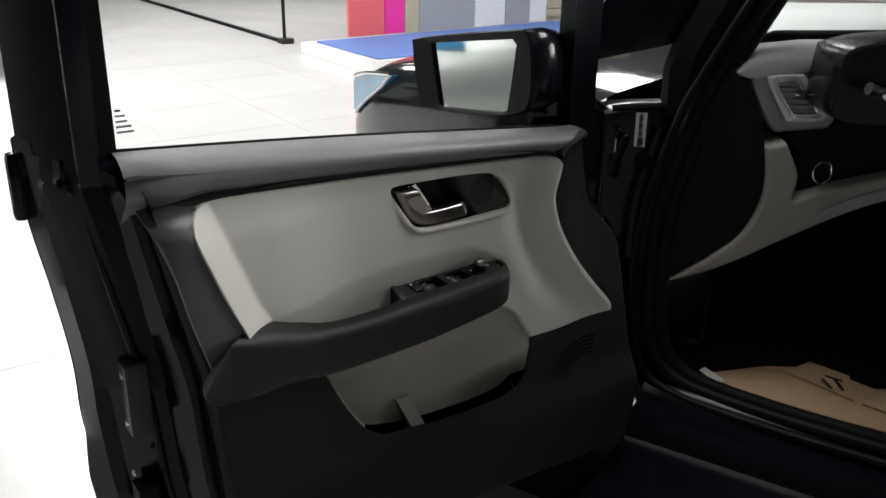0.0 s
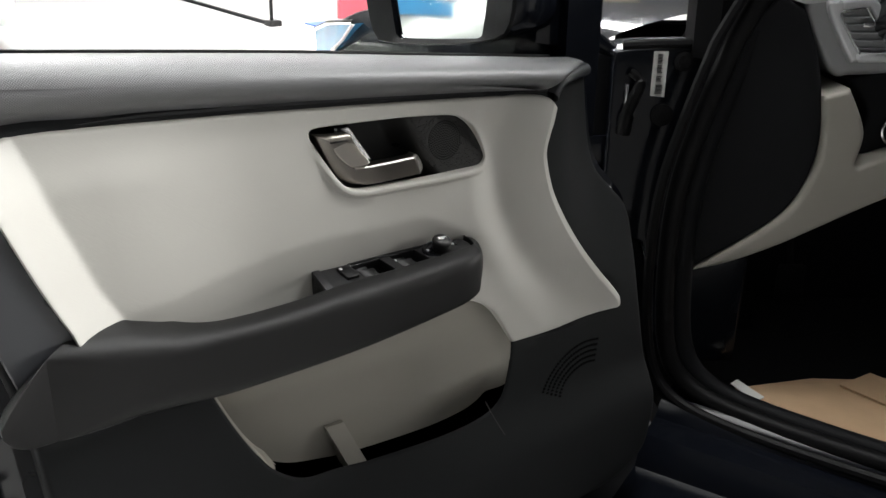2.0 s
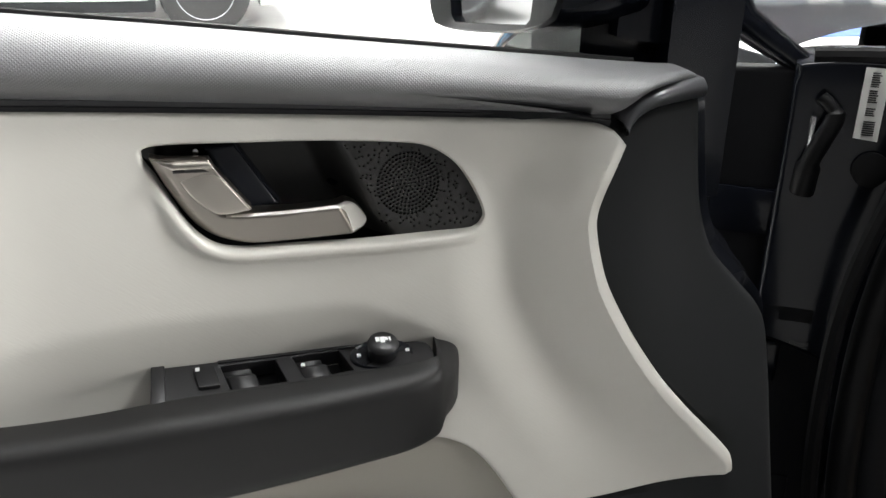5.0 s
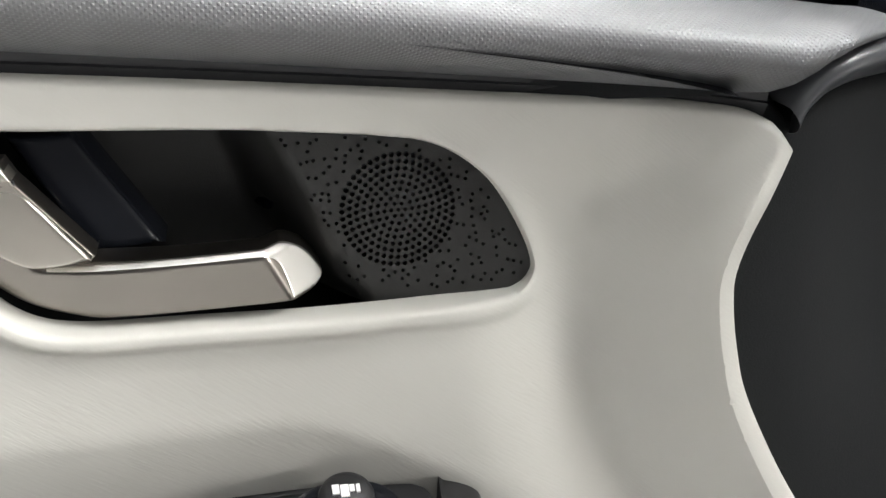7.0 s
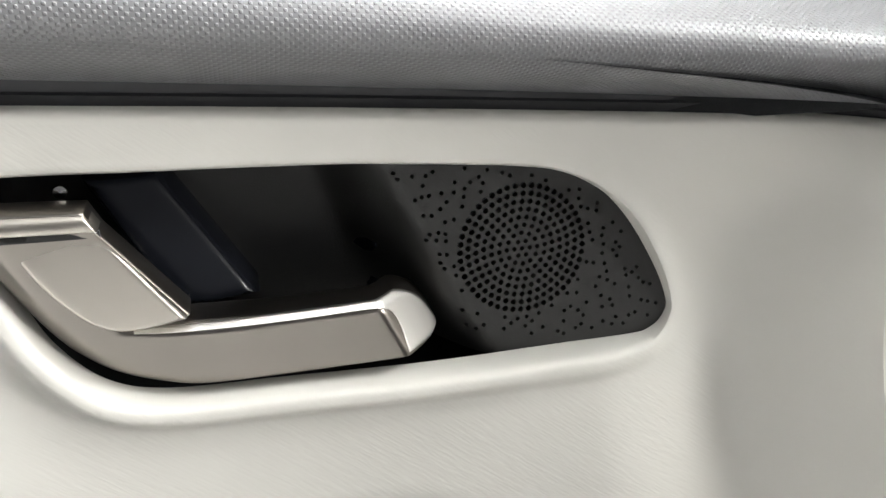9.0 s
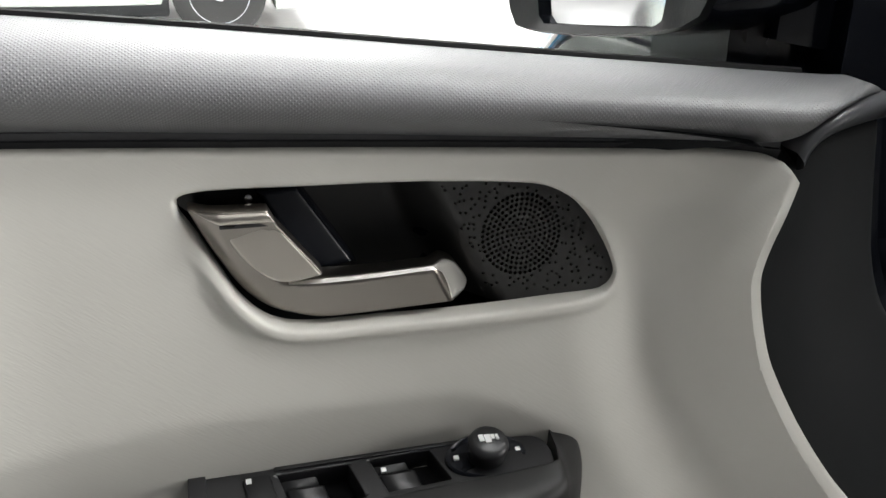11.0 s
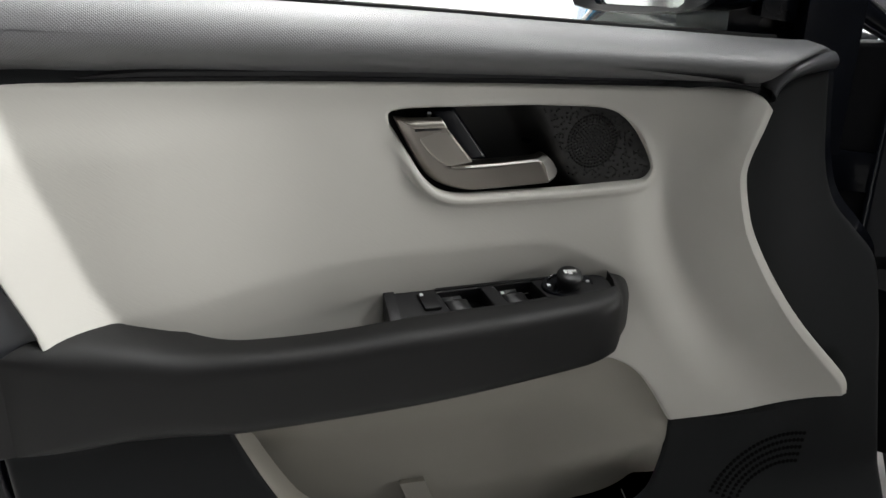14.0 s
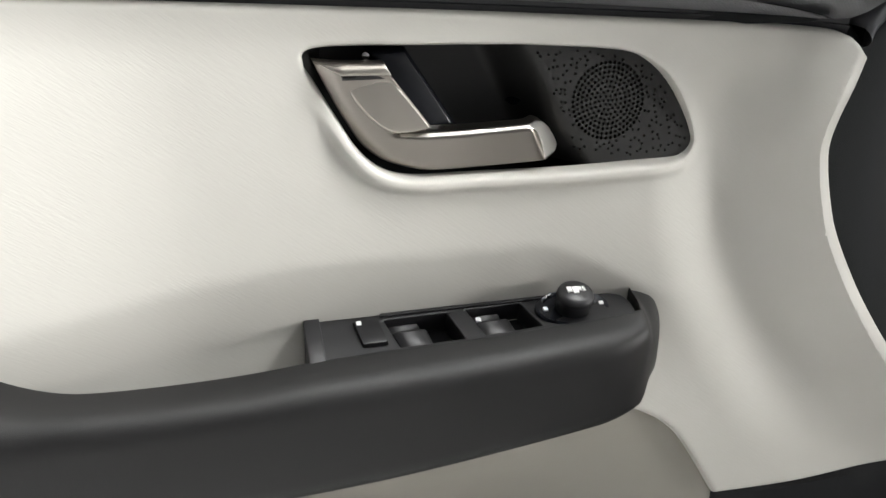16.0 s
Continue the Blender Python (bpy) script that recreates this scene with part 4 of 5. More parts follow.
def car_body():
    pillar = car_part("hinge_pillar", sheet(spline([(-0.016, 0.936, 1), (0.03, 0.943), (0.12, 0.946), (0.26, 0.948, 1), (0.26, 0.36, 1), (0.125, 0.36, 1), (0.10, 0.42), (0.09, 0.5), (0.06, 0.6, 1), (-0.016, 0.62, 1)], 4), flat(0.010), (), 0.006, 0.10, 0.05), PAINT, "black painted hinge pillar")
    car_part("fender_edge", sheet(spline([(-0.20, 0.915, 1), (-0.02, 0.926, 1), (0.0, 0.90), (0.0, 0.70, 1), (0.10, 0.66, 1), (0.10, 0.345, 1), (-0.20, 0.40, 1)], 4), flat(0.040), (), 0.006, 0.02, 0.05), DASH, "black inner edge of the front wing")
    label_part = car_part("barcode_sticker", sheet([(0.050, 0.864), (0.074, 0.862), (0.074, 0.938), (0.050, 0.938)], flat(0.0075), (), 0, 0.001, 0.02), PAPER, "white paper sticker with printed bars", parent=pillar, smooth=False)
    for k in range(29):
        if k in (7, 8, 13, 14, 21):
            continue
        z = 0.868 + k * 0.0023
        w = 0.0115 if k < 7 else 0.0075 if k % 3 else 0.009
        car_part("sticker_bar", box((0.057, 0.0060, z), (0.057 + w, 0.0068, z + 0.0012)), INK, parent=label_part, smooth=False)
    car_part("bolt_head", lathe([(0, 0), (0.016, 0), (0.016, 0.004), (0.010, 0.006), (0.010, 0.010), (0, 0.011)], 20, Matrix.Translation((0.100, 0.008, 0.922)) @ Matrix.Rotation(radians(90), 4, "X")), RUBBER, parent=pillar)
    for z in (0.55, 0.735):
        car_part("hinge", box((-0.085, 0.030, z), (0.02, 0.040, z + 0.055), 0.006), PAINT, parent=pillar)
    car_part("check_strap", box((-0.14, 0.010, 0.64), (0.05, 0.022, 0.665), 0.004), DASH, parent=pillar)
    car_part("wire_boot", tube(curve3([(0.012, 0.002, 0.905), (0.028, -0.004, 0.890), (0.020, -0.006, 0.862), (0.012, 0.0, 0.835), (0.010, 0.006, 0.80)]), [0.007] * 8 + [0.010] * 17 + [0.013] * 8, 10), RUBBER, parent=pillar)
    car_part("wire_clip", box((0.006, -0.004, 0.842), (0.011, 0.008, 0.885), 0.002), ALLOY, parent=pillar)
    car_part("blanking_plug", lathe([(0, 0), (0.019, 0), (0.019, 0.003), (0.013, 0.005), (0, 0.005)], 24, Matrix.Translation((0.073, 0.008, 0.832)) @ Matrix.Rotation(radians(90), 4, "X")), RUBBER, parent=pillar)
    # cowl under the quarter window and its slanting post
    car_part("cowl_edge", tube(curve3([(0.0, 0.02, 0.944), (0.06, 0.015, 0.949), (0.14, 0.012, 0.951), (0.24, 0.0, 0.95)]), 0.008, 8), RUBBER)
    car_part("quarter_post", tube([(-0.135, 0.06, 1.06), (-0.078, 0.055, 0.970), (-0.010, 0.05, 0.930)], [0.024, 0.020, 0.013], 12), PAINT)
    car_part("quarter_frame", sheet(spline([(-0.085, 1.030, 1), (0.0, 1.050), (0.105, 1.072), (0.15, 1.085, 1), (0.24, 1.26, 1), (0.02, 1.26, 1), (-0.05, 1.12)], 4), flat(0.045), (), 0.004, 0.03, 0.04), PAINT, "black frame over the quarter window")
    # leaning windscreen pillar
    rings = []
    for k in range(15):
        z = 0.93 + k * 0.048
        a = curve_at([(0.93, 0.112), (1.05, 0.113), (1.105, 0.138), (1.172, 0.172), (1.6, 0.42)], z)
        b = curve_at([(0.93, 0.205), (1.03, 0.226), (1.05, 0.228), (1.09, 0.239), (1.12, 0.258), (1.18, 0.313), (1.6, 0.72)], z)
        rings.append([(a, 0.05, z), (a, 0.0, z), (a + 0.03, -0.035, z), (b - 0.02, -0.042, z), (b, -0.030, z), (b, 0.06, z)])
    car_part("windscreen_pillar", loft(rings), PILLAR, "black windscreen pillar", sharp=30)
    # doorway seal: two lips that run down the pillar and along the sill
    knots = [(0.49, -0.04, 1.55), (0.300, -0.04, 1.22), (0.182, -0.04, 1.00), (0.156, -0.04, 0.935), (0.130, -0.04, 0.845), (0.106, -0.04, 0.745), (0.097, -0.04, 0.65), (0.100, -0.04, 0.52), (0.113, -0.045, 0.42), (0.145, -0.06, 0.362), (0.21, -0.115, 0.335), (0.36, -0.235, 0.330), (0.60, -0.41, 0.335), (1.0, -0.69, 0.340), (1.6, -1.11, 0.340)]
    seal = car_part("doorway_seal", tube(curve3(knots, 6), 0.017, 10), RUBBER, "black rubber doorway seal")
    car_part("seal_lip", tube(curve3([(u - 0.034, v - 0.012, z - 0.012 if z < 0.4 else z) for u, v, z in knots], 6), 0.009, 8), RUBBER, parent=seal)
    car_part("pillar_flange", tube(curve3([(u + 0.030, v + 0.012, z + 0.004) for u, v, z in knots], 6), 0.019, 10), DASH, parent=seal)
    # sill: a stepped bar below the seal
    prof = [(0.05, 0.33), (-0.01, 0.335), (-0.03, 0.325), (-0.045, 0.305), (-0.10, 0.30), (-0.115, 0.285), (-0.13, 0.25), (-0.36, 0.235), (-0.375, 0.20), (-0.36, 0.12), (0.05, 0.12)]
    rings = []
    for s in (0.02, 0.06, 0.10, 0.4, 0.8, 1.2, 1.75):
        u, v = 0.10 + 0.84 * s, -0.045 - 0.575 * s
        rings.append([(u + 0.56 * o * 1.0, v + 0.83 * o, z) for o, z in prof])
    sill = car_part("sill", loft(rings), PAINT, "glossy black door sill", sharp=30)
    # low dark bar added in place of the floor's shade under the door
    low = [(o, z if z < 0.2 else 0.2 + 0.03 * (z - 0.2)) for o, z in prof]
    car_part("under_door_shade", loft([[(0.10 + 0.84 * s + 0.56 * o, -0.045 - 0.575 * s + 0.83 * o, z) for o, z in low] for s in (-0.35, -0.1, 0.019)]), DASH, parent=sill, sharp=30)
    car_part("wing_lower_edge", box((-0.40, 0.035, 0.03), (0.060, 0.065, 0.42), 0.01), DASH, parent=sill)
    # floor pan, firewall, roof and far side keep the cabin dark
    car_part("floor_pan", loft([[(u, v, z) for u, v in ((0.12, -0.02), (0.22, -0.13), (1.75, -1.19), (2.2, -0.6), (2.2, 0.55), (0.12, 0.55))] for z in (0.22, 0.27)]), CARPET, "black carpeted floor", smooth=False)
    car_part("firewall", box((0.10, 0.50, 0.25), (1.9, 0.56, 0.92), 0.01), CARPET)
    car_part("kick_panel", sheet(spline([(0.10, 0.36, 1), (0.10, 0.60, 1), (0.20, 0.62, 1), (0.14, 0.36, 1)], 3), flat(0.02), (), 0.004, 0.40, 0.05), CARPET)
    # unseen roof and far side block light; they and the wheels run lengthwise
    along = Matrix.Translation((0.62, 0.19, 0)) @ Matrix.Rotation(math.atan2(0.1, 0.995), 4, "Z")
    roof = [[(r, h, 1.56 + 0.05 * math.sin(math.pi * (r - 0.0) / 1.77) + lift) for r in [0.0 + 1.77 * k / 10 for k in range(11)]] for h, lift in ((-2.3, -0.04), (-1.9, 0.0), (-1.2, 0.02), (-0.7, 0.0), (-0.42, -0.03))]
    top = loft([ring + [(r, h, z - 0.04) for r, h, z in ring[::-1]] for ring in roof])
    bmesh.ops.transform(top, matrix=along, verts=top.verts)
    door_part("roof_panel", top, PAINT)
    door_part("far_door", box((1.68, -2.2, 0.25), (1.75, 0.3, 0.80), 0.02, along), DASH)
    for h in (-2.15, -1.15, 0.1):
        door_part("far_post", box((1.69, h, 0.80), (1.74, h + 0.06, 1.57), 0.01, along), DASH)
    for r, h in ((0.24, 0.80), (1.60, 0.80), (0.24, -1.85), (1.60, -1.85)):
        door_part("wheel", lathe([(0.0, -0.09), (0.30, -0.10), (0.32, -0.05), (0.32, 0.05), (0.30, 0.10), (0.0, 0.09)], 28, along @ Matrix.Translation((r, h, 0.32)) @ Matrix.Rotation(radians(90), 4, "Y")), TYRE, "black tyre")
    for u, z in ((0.365, 0.335), (0.468, 0.40)):
        pedal = car_part("pedal", box((u - 0.03, 0.28, z - 0.045), (u + 0.03, 0.295, z + 0.045), 0.008), RUBBER, "dark rubber-faced pedal")
        car_part("pedal_arm", tube([(u, 0.29, z), (u, 0.33, z + 0.12), (u, 0.42, z + 0.28)], 0.008, 8), RUBBER, parent=pedal)


def front_wing():
    """The car's own front wing and bonnet, with the headlamp, ahead of the hinges."""
    rows = []
    for k in range(30):
        y = 0.27 + k * 0.0475
        left = curve_at([(0.27, 0.63), (0.6, 0.62), (1.0, 0.635), (1.25, 0.66), (1.40, 0.71), (1.52, 0.82), (1.65, 1.05)], y)
        top = curve_at([(0.27, 0.950), (0.6, 0.950), (1.0, 0.922), (1.2, 0.887), (1.37, 0.825), (1.52, 0.765), (1.65, 0.70)], y)
        prof = [(left + 0.02, 0.30), (left - 0.015, 0.45), (left - 0.03, 0.62), (left - 0.025, top - 0.12), (left - 0.012, top - 0.05), (left + 0.010, top - 0.015), (left + 0.045, top), (left + 0.12, top + 0.014), (left + 0.30, top + 0.032), (left + 0.65, top + 0.042), (left + 1.10, top + 0.034), (left + 1.35, top - 0.02)]
        rows.append([(x, y, z) for x, z in spline(prof, 4, False)])
    wing = door_part("front_wing", loft(rows, cap=False, closed=False), BONNET, "glossy black front wing and bonnet", sharp=50)

    def side_x(y):
        return curve_at([(0.27, 0.63), (0.6, 0.62), (1.0, 0.635), (1.25, 0.66), (1.40, 0.71), (1.52, 0.82), (1.65, 1.05)], y)

    lens = [(1.42, 0.795), (1.34, 0.828), (1.22, 0.858), (1.06, 0.880), (1.12, 0.835), (1.24, 0.772), (1.34, 0.715), (1.42, 0.700)]
    lamp = door_part("headlamp", loft([[(side_x(y) - g, y, z) for y, z in lens] for g in (-0.06, 0.026, 0.034)]), LAMP_GLASS, "blue-tinted headlamp lens", parent=wing, sharp=30)
    door_part("lamp_brow", tube([(side_x(y) - 0.034, y, z + 0.004) for y, z in lens[:4]], 0.006, 8), CHROME, parent=lamp)
    door_part("lamp_lower_edge", tube([(side_x(y) - 0.034, y, z) for y, z in lens[3:]], 0.004, 8), WALL, parent=lamp)


def dashboard():
    side = [(0.09, 0.56, 1), (0.148, 0.572, 1), (0.225, 0.637), (0.285, 0.702), (0.314, 0.79), (0.306, 0.885), (0.285, 0.96), (0.262, 1.015, 1), (0.225, 1.035, 1), (0.17, 0.965), (0.10, 0.76)]
    dash = car_part("dash_side", sheet(spline(side, 5), lambda u, z: -0.022 - 0.05 * step01(0.1, 0.3, u), (), 0.006, 0.25, 0.03), DASH, "charcoal dashboard end panel")
    strip = [(0.146, 0.566, 1), (0.225, 0.636), (0.285, 0.702), (0.315, 0.785), (0.304, 0.885, 1), (0.346, 0.897, 1), (0.380, 0.828), (0.376, 0.772), (0.40, 0.778), (0.48, 0.803), (0.80, 0.875, 1), (0.80, 0.845, 1), (0.606, 0.781), (0.479, 0.735), (0.303, 0.648), (0.20, 0.590)]
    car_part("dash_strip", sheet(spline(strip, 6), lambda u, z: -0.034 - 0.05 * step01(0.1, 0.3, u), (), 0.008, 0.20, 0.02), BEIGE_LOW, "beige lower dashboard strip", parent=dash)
    car_part("lower_cover", sheet(spline([(0.43, 0.722, 1), (0.54, 0.765, 1), (0.70, 0.81, 1), (0.70, 0.83, 1), (0.52, 0.787), (0.44, 0.745)], 4), flat(-0.092), (), 0.004, 0.02, 0.02), GREY, parent=dash)
    car_part("dash_centre", sheet(spline([(0.355, 0.905, 1), (0.40, 0.85), (0.378, 0.775, 1), (0.95, 0.88, 1), (0.95, 1.02, 1), (0.46, 0.93)], 4), flat(-0.040), (), 0.006, 0.2, 0.03), DASH, "black dashboard face", parent=dash)
    ring = [(0.448 + 0.020 * math.cos(a), -0.044, 0.822 + 0.024 * math.sin(a)) for a in [2 * math.pi * k / 24 for k in range(25)]]
    car_part("button_ring", tube(ring, 0.0022, 6), CHROME, "thin chrome ring", parent=dash)
    # air vent: a bright frame, a dark box and slats
    silver = material("silver_painted_trim", (0.62, 0.63, 0.64), 0.28, metal=0.3)
    outer = spline([(0.296, 1.020), (0.312, 1.031), (0.358, 1.034), (0.378, 1.025), (0.430, 0.954), (0.428, 0.943), (0.414, 0.936), (0.357, 0.935), (0.341, 0.942)], 5)
    hole = spline([(0.319, 1.006), (0.331, 1.016), (0.357, 1.020), (0.366, 1.014), (0.411, 0.957), (0.406, 0.949), (0.364, 0.948), (0.356, 0.952)], 5)
    vent = car_part("air_vent", sheet(outer, flat(-0.064), [hole], 0.006, 0.05, 0.008, 0.005, 0.03), silver, "silver-framed air vent", parent=dash)
    car_part("inner_frame", sheet(shrink(hole, -0.0015), flat(-0.059), [shrink(hole, 0.0035)], 0.001, 0.02, 0.006, 0.001, 0.02), ALLOY, parent=vent)
    car_part("vent_box", sheet(shrink(hole, -0.002), flat(-0.030), (), 0, 0, 0.02), INK, parent=vent)
    for k in range(5):
        z = 0.9555 + 0.0120 * k
        u0, u1 = 0.352 - 0.0076 * k, 0.409 - 0.0090 * k
        car_part("vent_slat", box((u0, -0.057, z), (u1, -0.036, z + 0.0020), 0.0006), GREY, parent=vent)
    car_part("vent_tab", box((0.356, -0.063, 0.990), (0.374, -0.052, 0.997), 0.002), ALLOY, parent=vent)
    # satin shoulder round the vent
    shoulder = spline([(0.266, 1.010), (0.285, 1.038), (0.36, 1.044), (0.405, 1.026), (0.452, 0.948), (0.446, 0.925), (0.43, 0.917), (0.36, 0.912), (0.322, 0.918)], 5)
    car_part("vent_surround", sheet(shoulder, lambda u, z: -0.050 - 0.10 * max(0.0, z - 0.99), (), 0.010, 0.05, 0.012), material("satin_grey_dash_trim", (0.26, 0.265, 0.27), 0.32, metal=0.2, bump=0.1, bump_scale=900), "satin grey shoulder round the vent", parent=dash)
    # soft top: a rounded near lobe, a dark crease, and the far shelf under the windscreen
    rings = []
    for k in range(12):
        u = 0.232 + k * 0.014 if k < 5 else 0.288 + (k - 4) * 0.10
        z = curve_at([(0.232, 1.040), (0.25, 1.062), (0.30, 1.082), (0.36, 1.088), (0.50, 1.09), (1.3, 1.10)], u)
        base = curve_at([(0.232, 1.034), (0.26, 1.024), (0.30, 1.028), (0.36, 1.036), (0.45, 1.05), (1.3, 1.06)], u)
        rings.append([(u, 0.06, base), (u, -0.055, base), (u, -0.058, 0.6 * base + 0.4 * z), (u, -0.045, 0.2 * base + 0.8 * z), (u, -0.02, z), (u, 0.03, z + 0.002), (u, 0.06, z - 0.012)])
    car_part("dash_top", loft(rings), DASH_TOP, "soft grey dashboard top", parent=dash, sharp=60)
    rings = [[(u, 0.05, 1.0), (u, 0.05, 1.075), (u, 0.10, 1.085), (u, 0.20, 1.098), (u, 0.52, 1.115), (u, 0.52, 1.0)] for u in (0.255, 0.5, 0.75, 1.0)]
    car_part("dash_shelf", loft(rings), DASH_TOP, parent=dash, sharp=60)
    car_part("top_crease", tube(curve3([(0.285, 0.055, 1.082), (0.34, 0.055, 1.092), (0.45, 0.052, 1.094), (0.90, 0.05, 1.10)], 6), [0.010] * 6 + [0.014] * 13, 10), DASH, parent=dash)
    hood = []
    for v, g in ((-0.20, 0.004), (-0.195, 0.0), (-0.15, 0.0), (-0.06, 0.006), (0.0, 0.016)):
        hood.append([(u, v, z) for u, z in spline([(0.382 + g, 0.975), (0.374 + g, 1.04), (0.383 + g, 1.092 - g), (0.405 + g, 1.110 - g), (0.48, 1.124 - g), (0.56, 1.126 - g), (0.60, 1.08), (0.59, 0.985), (0.50, 0.965)], 5)])
    car_part("binnacle", loft(hood), PIANO, "glossy black instrument binnacle", parent=dash)
    stalk = car_part("column_stalk", tube([(0.50, -0.23, 1.02), (0.44, -0.235, 1.035), (0.415, -0.24, 1.042)], [0.010, 0.009, 0.012], 12), GLOSS, "black column stalk with a bright tip", parent=dash)
    car_part("stalk_tip", lathe([(0, 0), (0.009, 0), (0.011, 0.004), (0, 0.006)], 14, Matrix.Translation((0.45, -0.245, 1.032)) @ Matrix.Rotation(radians(90), 4, "X")), CHROME, parent=dash)
    # windscreen
    pane = car_part("windscreen", loft([[(0.27, 0.45 + d, 1.07), (1.3, 0.45 + d, 1.07), (1.3, 0.0 + d, 1.55), (0.5, 0.0 + d, 1.55)] for d in (0, 0.005)]), GLASS, smooth=False)
    pane.visible_shadow = False


def carton():
    box_thing = thing("cardboard_box", "flattened brown cardboard box with torn flaps in the footwell", "cardboard box", (0.86, -0.09, 0.27))
    base = Matrix.Translation((-0.86, 0.09, -0.27)) @ BODY

    def flap(name, pts, thick, label=""):
        bm = loft([[Vector(p) + Vector((0, 0, d)) for p in pts] for d in (0, thick)])
        bmesh.ops.transform(bm, matrix=base, verts=bm.verts)
        return part(name, bm, CARD, box_thing, label, smooth=False)

    flap("base", [(0.26, -0.02, 0.275), (0.70, -0.02, 0.275), (0.95, -0.45, 0.275), (0.50, -0.42, 0.275)], 0.004)
    flap("top_flap", [(0.245, -0.055, 0.338), (0.30, -0.11, 0.334), (0.47, -0.23, 0.325), (0.62, -0.30, 0.322), (0.66, -0.16, 0.330), (0.53, -0.02, 0.334), (0.40, -0.02, 0.338)], 0.004)
    flap("raised_flap", [(0.44, -0.05, 0.342), (0.50, -0.035, 0.358), (0.57, -0.09, 0.350), (0.545, -0.17, 0.336)], 0.004, "bent cardboard flap")
    flap("side_flap", [(0.56, -0.18, 0.333), (0.62, -0.14, 0.340), (0.92, -0.40, 0.336), (0.85, -0.46, 0.332)], 0.004)
    white = loft([[Vector(p) + Vector((0, 0, d)) for p in ((0.235, -0.055, 0.350), (0.25, -0.045, 0.352), (0.285, -0.09, 0.342), (0.265, -0.10, 0.339))] for d in (0, 0.002)])
    bmesh.ops.transform(white, matrix=base, verts=white.verts)
    part("torn_paper", white, PAPER, box_thing, "torn white paper edge", smooth=False)
    for pts in ([(0.50, -0.10, 0.347), (0.507, -0.10, 0.347), (0.513, -0.135, 0.344), (0.506, -0.135, 0.344)], [(0.515, -0.085, 0.349), (0.545, -0.105, 0.347), (0.545, -0.112, 0.347), (0.515, -0.092, 0.349)], [(0.528, -0.10, 0.347), (0.535, -0.10, 0.347), (0.535, -0.145, 0.344), (0.528, -0.145, 0.344)]):
        bm = loft([[Vector(p) + Vector((0, 0, d)) for p in pts] for d in (0.004, 0.006)])
        bmesh.ops.transform(bm, matrix=base, verts=bm.verts)
        part("printed_letter_bar", bm, INK, box_thing, smooth=False)


car_body()
front_wing()
dashboard()
carton()


# ---- the showroom beyond ----
def wheel(parent, x, y, r=0.33):
    m = Matrix.Translation((x, y, r)) @ Matrix.Rotation(radians(90), 4, "X")
    w = part("wheel", lathe([(0.21, -0.09), (0.29, -0.10), (r - 0.01, -0.085), (r, -0.05), (r, 0.05), (r - 0.01, 0.085), (0.29, 0.10), (0.21, 0.09)], 36, m), TYRE, parent, "black tyre")
    part("rim", lathe([(0.0, 0.05), (0.17, 0.04), (0.195, 0.085), (0.215, 0.092), (0.215, -0.08), (0.0, -0.08)], 36, m), GREY, w)
    for k in range(10):
        a = 2 * math.pi * (k // 2) / 5 + (0.13 if k % 2 else -0.13)
        spoke = box((0.04, -0.016, 0.05), (0.205, 0.016, 0.088), 0.008, m @ Matrix.Rotation(a, 4, "Z"))
        part("spoke", spoke, ALLOY, w)
    part("hub", lathe([(0, 0.05), (0.06, 0.05), (0.055, 0.09), (0, 0.095)], 20, m), ALLOY, w)


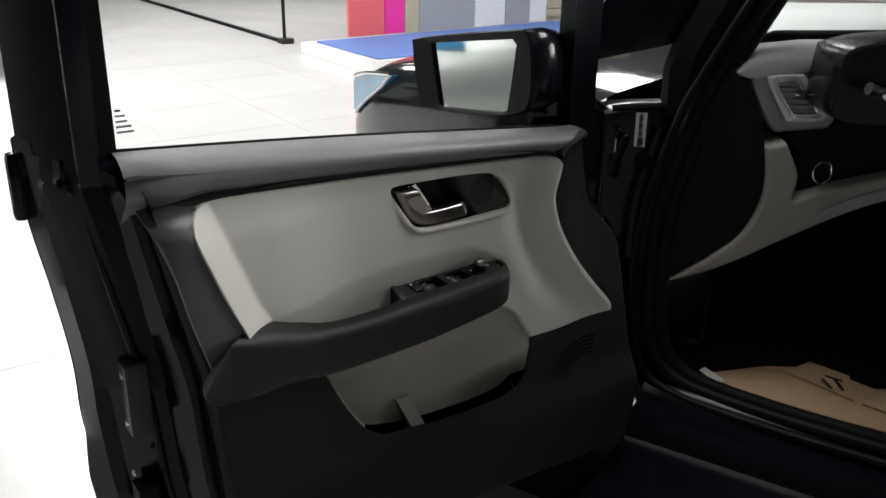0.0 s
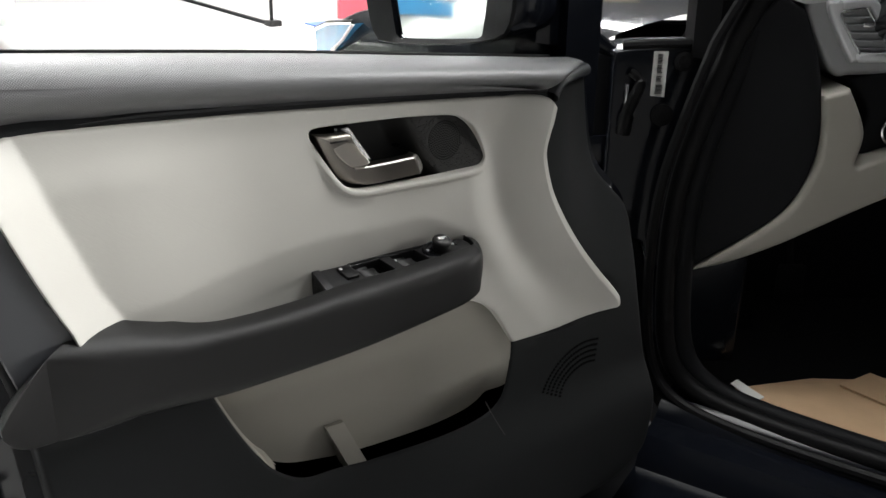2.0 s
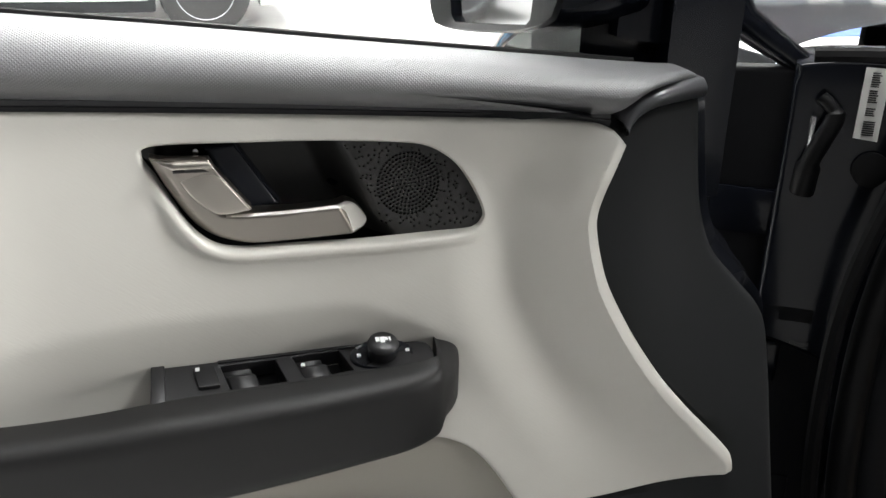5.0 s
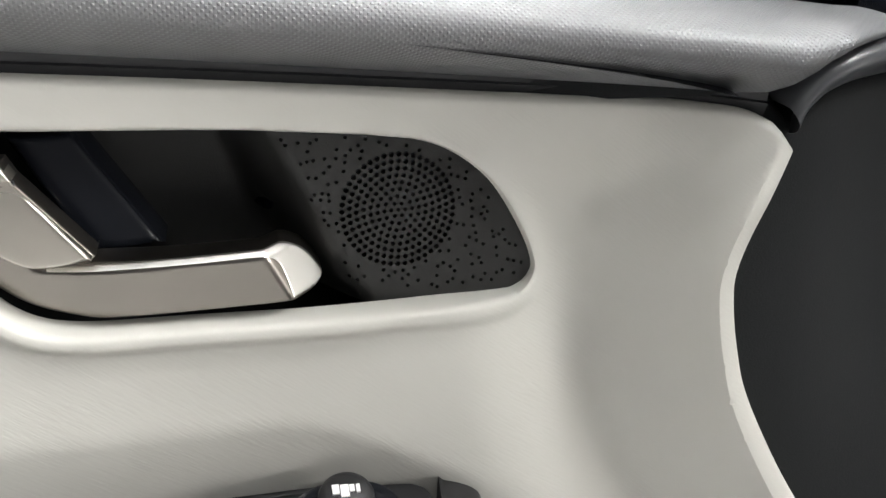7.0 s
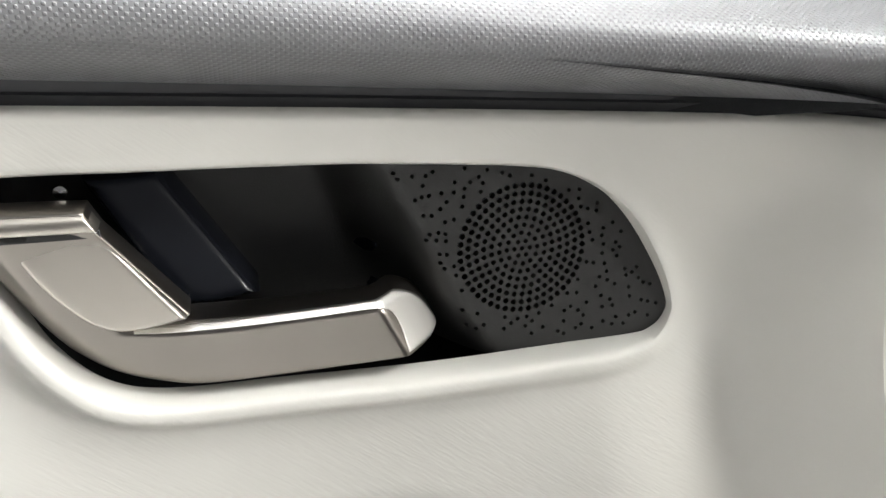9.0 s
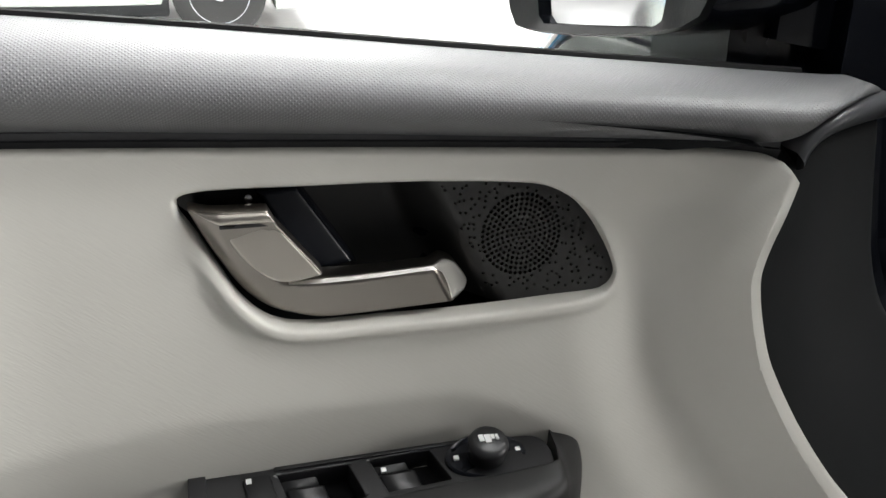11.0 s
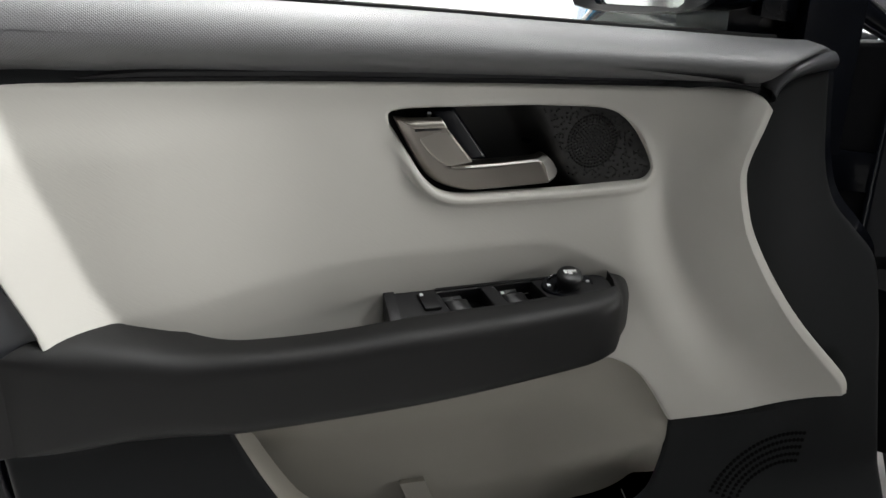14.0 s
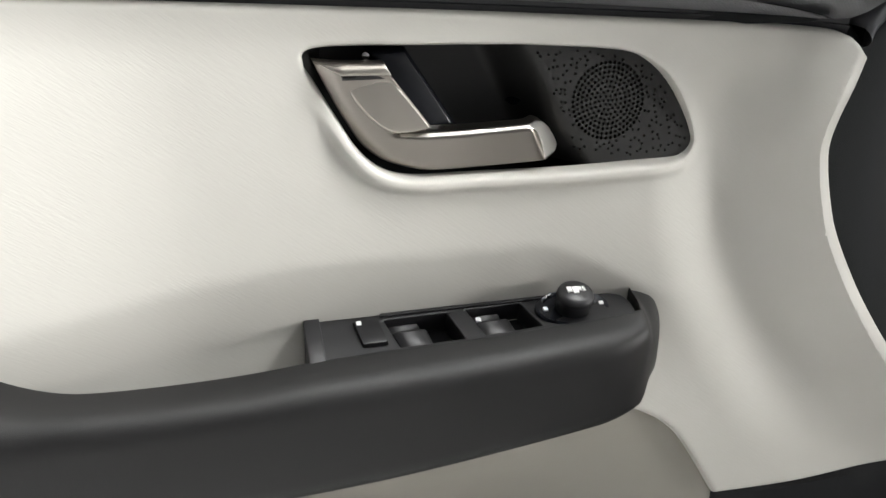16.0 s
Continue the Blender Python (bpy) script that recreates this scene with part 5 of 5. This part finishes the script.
def parked_car(name, label, m, paint):
    """A small hatchback, nose to +x, its middle at the origin."""
    ob = thing(name, label, "car", m.translation)
    half = 2.0
    roof = [(-2.0, 0.80), (-1.95, 1.02), (-1.6, 1.42), (-1.0, 1.52), (0.0, 1.50), (0.45, 1.38), (1.05, 0.98), (1.6, 0.90), (1.92, 0.80), (2.0, 0.60)]
    rings = []
    for k in range(41):
        x = -half + k * 0.1
        top = curve_at(roof, x)
        belt = min(top, 0.95)
        w = 0.86 * (1 - 0.16 * abs(x / half) ** 4)
        arch = max([0.0] + [math.sqrt(max(0.0, 0.38**2 - (x - c) ** 2)) - 0.05 for c in (-1.25, 1.3)])
        low = max(0.20, 0.28 + arch if arch > 0 else 0.20)
        tw = w * (0.74 if top > 1.1 else 0.90)
        right = [(w * 0.94, low), (w, low + 0.06), (w * 1.0, (low + belt) / 2 + 0.05), (w * 0.97, belt - 0.05), (w * 0.93, belt), (tw, top - 0.05), (tw * 0.85, top), (0.0, top + 0.02)]
        pts = right + [(-y, z) for y, z in right[-2::-1]]
        rings.append([(x, y, z) for y, z in pts])
    part("body", loft(rings), paint, ob, sharp=35)
    for s in (-1, 1):
        for x0, x1 in ((-1.35, -0.35), (-0.25, 0.75)):
            part("side_window", box((x0, s * 0.70 - 0.09, 1.0), (x1, s * 0.70 + 0.09, 1.32), 0.04), PIANO, ob)
        lamp = part("headlamp", loft([[(1.995, s * 0.42, 0.70), (1.995, s * 0.42, 0.75), (1.95, s * 0.70, 0.81), (1.95, s * 0.70, 0.70)], [(1.60, s * 0.74, 0.76), (1.60, s * 0.74, 0.83), (1.62, s * 0.855, 0.85), (1.62, s * 0.865, 0.80)]]), LAMP_GLASS, ob, smooth=False)
        part("lamp_brow", tube([(1.99, s * 0.44, 0.768), (1.93, s * 0.72, 0.825), (1.60, s * 0.865, 0.862)], 0.014, 8), CHROME, lamp)
        for x in (-1.25, 1.3):
            wheel(ob, x, s * 0.78)
        part("side_skirt", box((-0.9, s * 0.80 - 0.05, 0.17), (0.95, s * 0.80 + 0.05, 0.30), 0.02), DARK, ob)
    part("grille", box((1.93, -0.4, 0.28), (2.0, 0.4, 0.42), 0.02), INK, ob)
    ob.matrix_basis = m
    return ob


parked_car("parked_car", "silver-green hatchback parked on the showroom floor", pose(-1.14, 7.24, 0, 0, 0, 0), SILVER)
parked_car("parked_car", "silver-green hatchback parked behind the open door", pose(-3.0, 3.3, 0, 0, 0, -50), SILVER)


def backdrop():
    def board(name, label, lo, hi, mat, category="panel"):
        return tagged(part(name, box(lo, hi, 0.004), mat, smooth=False), label, category)

    board("poster_panel", "coral red poster board on the wall", (3.43, 6.30, 0.12), (3.81, 6.34, 2.6), RED, "poster")
    board("poster_panel", "magenta poster board on the wall", (3.814, 6.30, 0.12), (4.03, 6.34, 2.6), PINK, "poster")
    plinth = board("display_plinth", "low white display plinth with blue carpet", (2.98, 5.15, 0), (6.6, 6.40, 0.10), WALL, "plinth")
    part("carpet_top", box((3.08, 5.22, 0.10), (6.5, 6.28, 0.115), 0.003), BLUE, plinth, "blue carpet", smooth=False)
    for x, y in ((3.15, 5.148), (3.45, 5.148)):
        part("floor_vent", box((x, y - 0.02, 0.02), (x + 0.16, y, 0.08), 0.005), INK, plinth)
    for name, label, x0, x1, mat in (("slat_column", "tan slatted wall column", 4.035, 4.19, SLAT), ("wall_panel", "grey wall panel", 4.194, 4.86, GREY), ("wall_panel", "white wall panel", 4.864, 5.25, WALL), ("wall_panel", "grey wall panel", 5.254, 5.58, GREY), ("wall_panel", "white wall panel", 5.584, 5.81, WALL)):
        board(name, label, (x0, 6.29, 0.12), (x1, 6.39, 3.0), mat)
    shutter = board("roller_shutter", "tan slatted roller shutter", (5.814, 6.32, 0.12), (7.0, 6.38, 3.0), SLAT, "shutter")
    for k in range(30):
        part("slat", box((5.82, 6.29, 0.16 + k * 0.09), (6.99, 6.322, 0.235 + k * 0.09), 0.006), SLAT, shutter)
    # glass wall with a floor rail
    wall = thing("glass_partition", "frameless glass partition with a dark floor rail", "partition", (3.1, 9.5, 0))
    part("floor_rail", box((-0.02, -2.5, 0), (0.02, 4.5, 0.03), 0.004), DARK, wall)
    part("end_post", box((-0.012, -2.53, 0), (0.012, -2.50, 2.6), 0.003), DARK, wall)
    part("corner_clamp", box((-0.05, -2.58, 0), (0.07, -2.46, 0.05), 0.006), INK, wall)
    pane = part("glass_pane", box((-0.005, -2.5, 0.03), (0.005, 4.5, 2.6)), GLASS, wall, smooth=False)
    pane.visible_shadow = False
    # made-up banner above the view, there to reflect blue in the bonnet
    banner = thing("banner", "large unseen light blue banner added for the bonnet's reflection", "banner", (5.35, 6.28, 1.1))
    part("cloth", box((-0.55, -0.012, 0.0), (0.55, 0.0, 1.3), 0.004), SKYBLUE, banner, smooth=False)
    for z in (0.0, 1.3):
        part("rail", tube([(-0.57, -0.006, z), (0.57, -0.006, z)], 0.012, 8), GREY, banner)


backdrop()
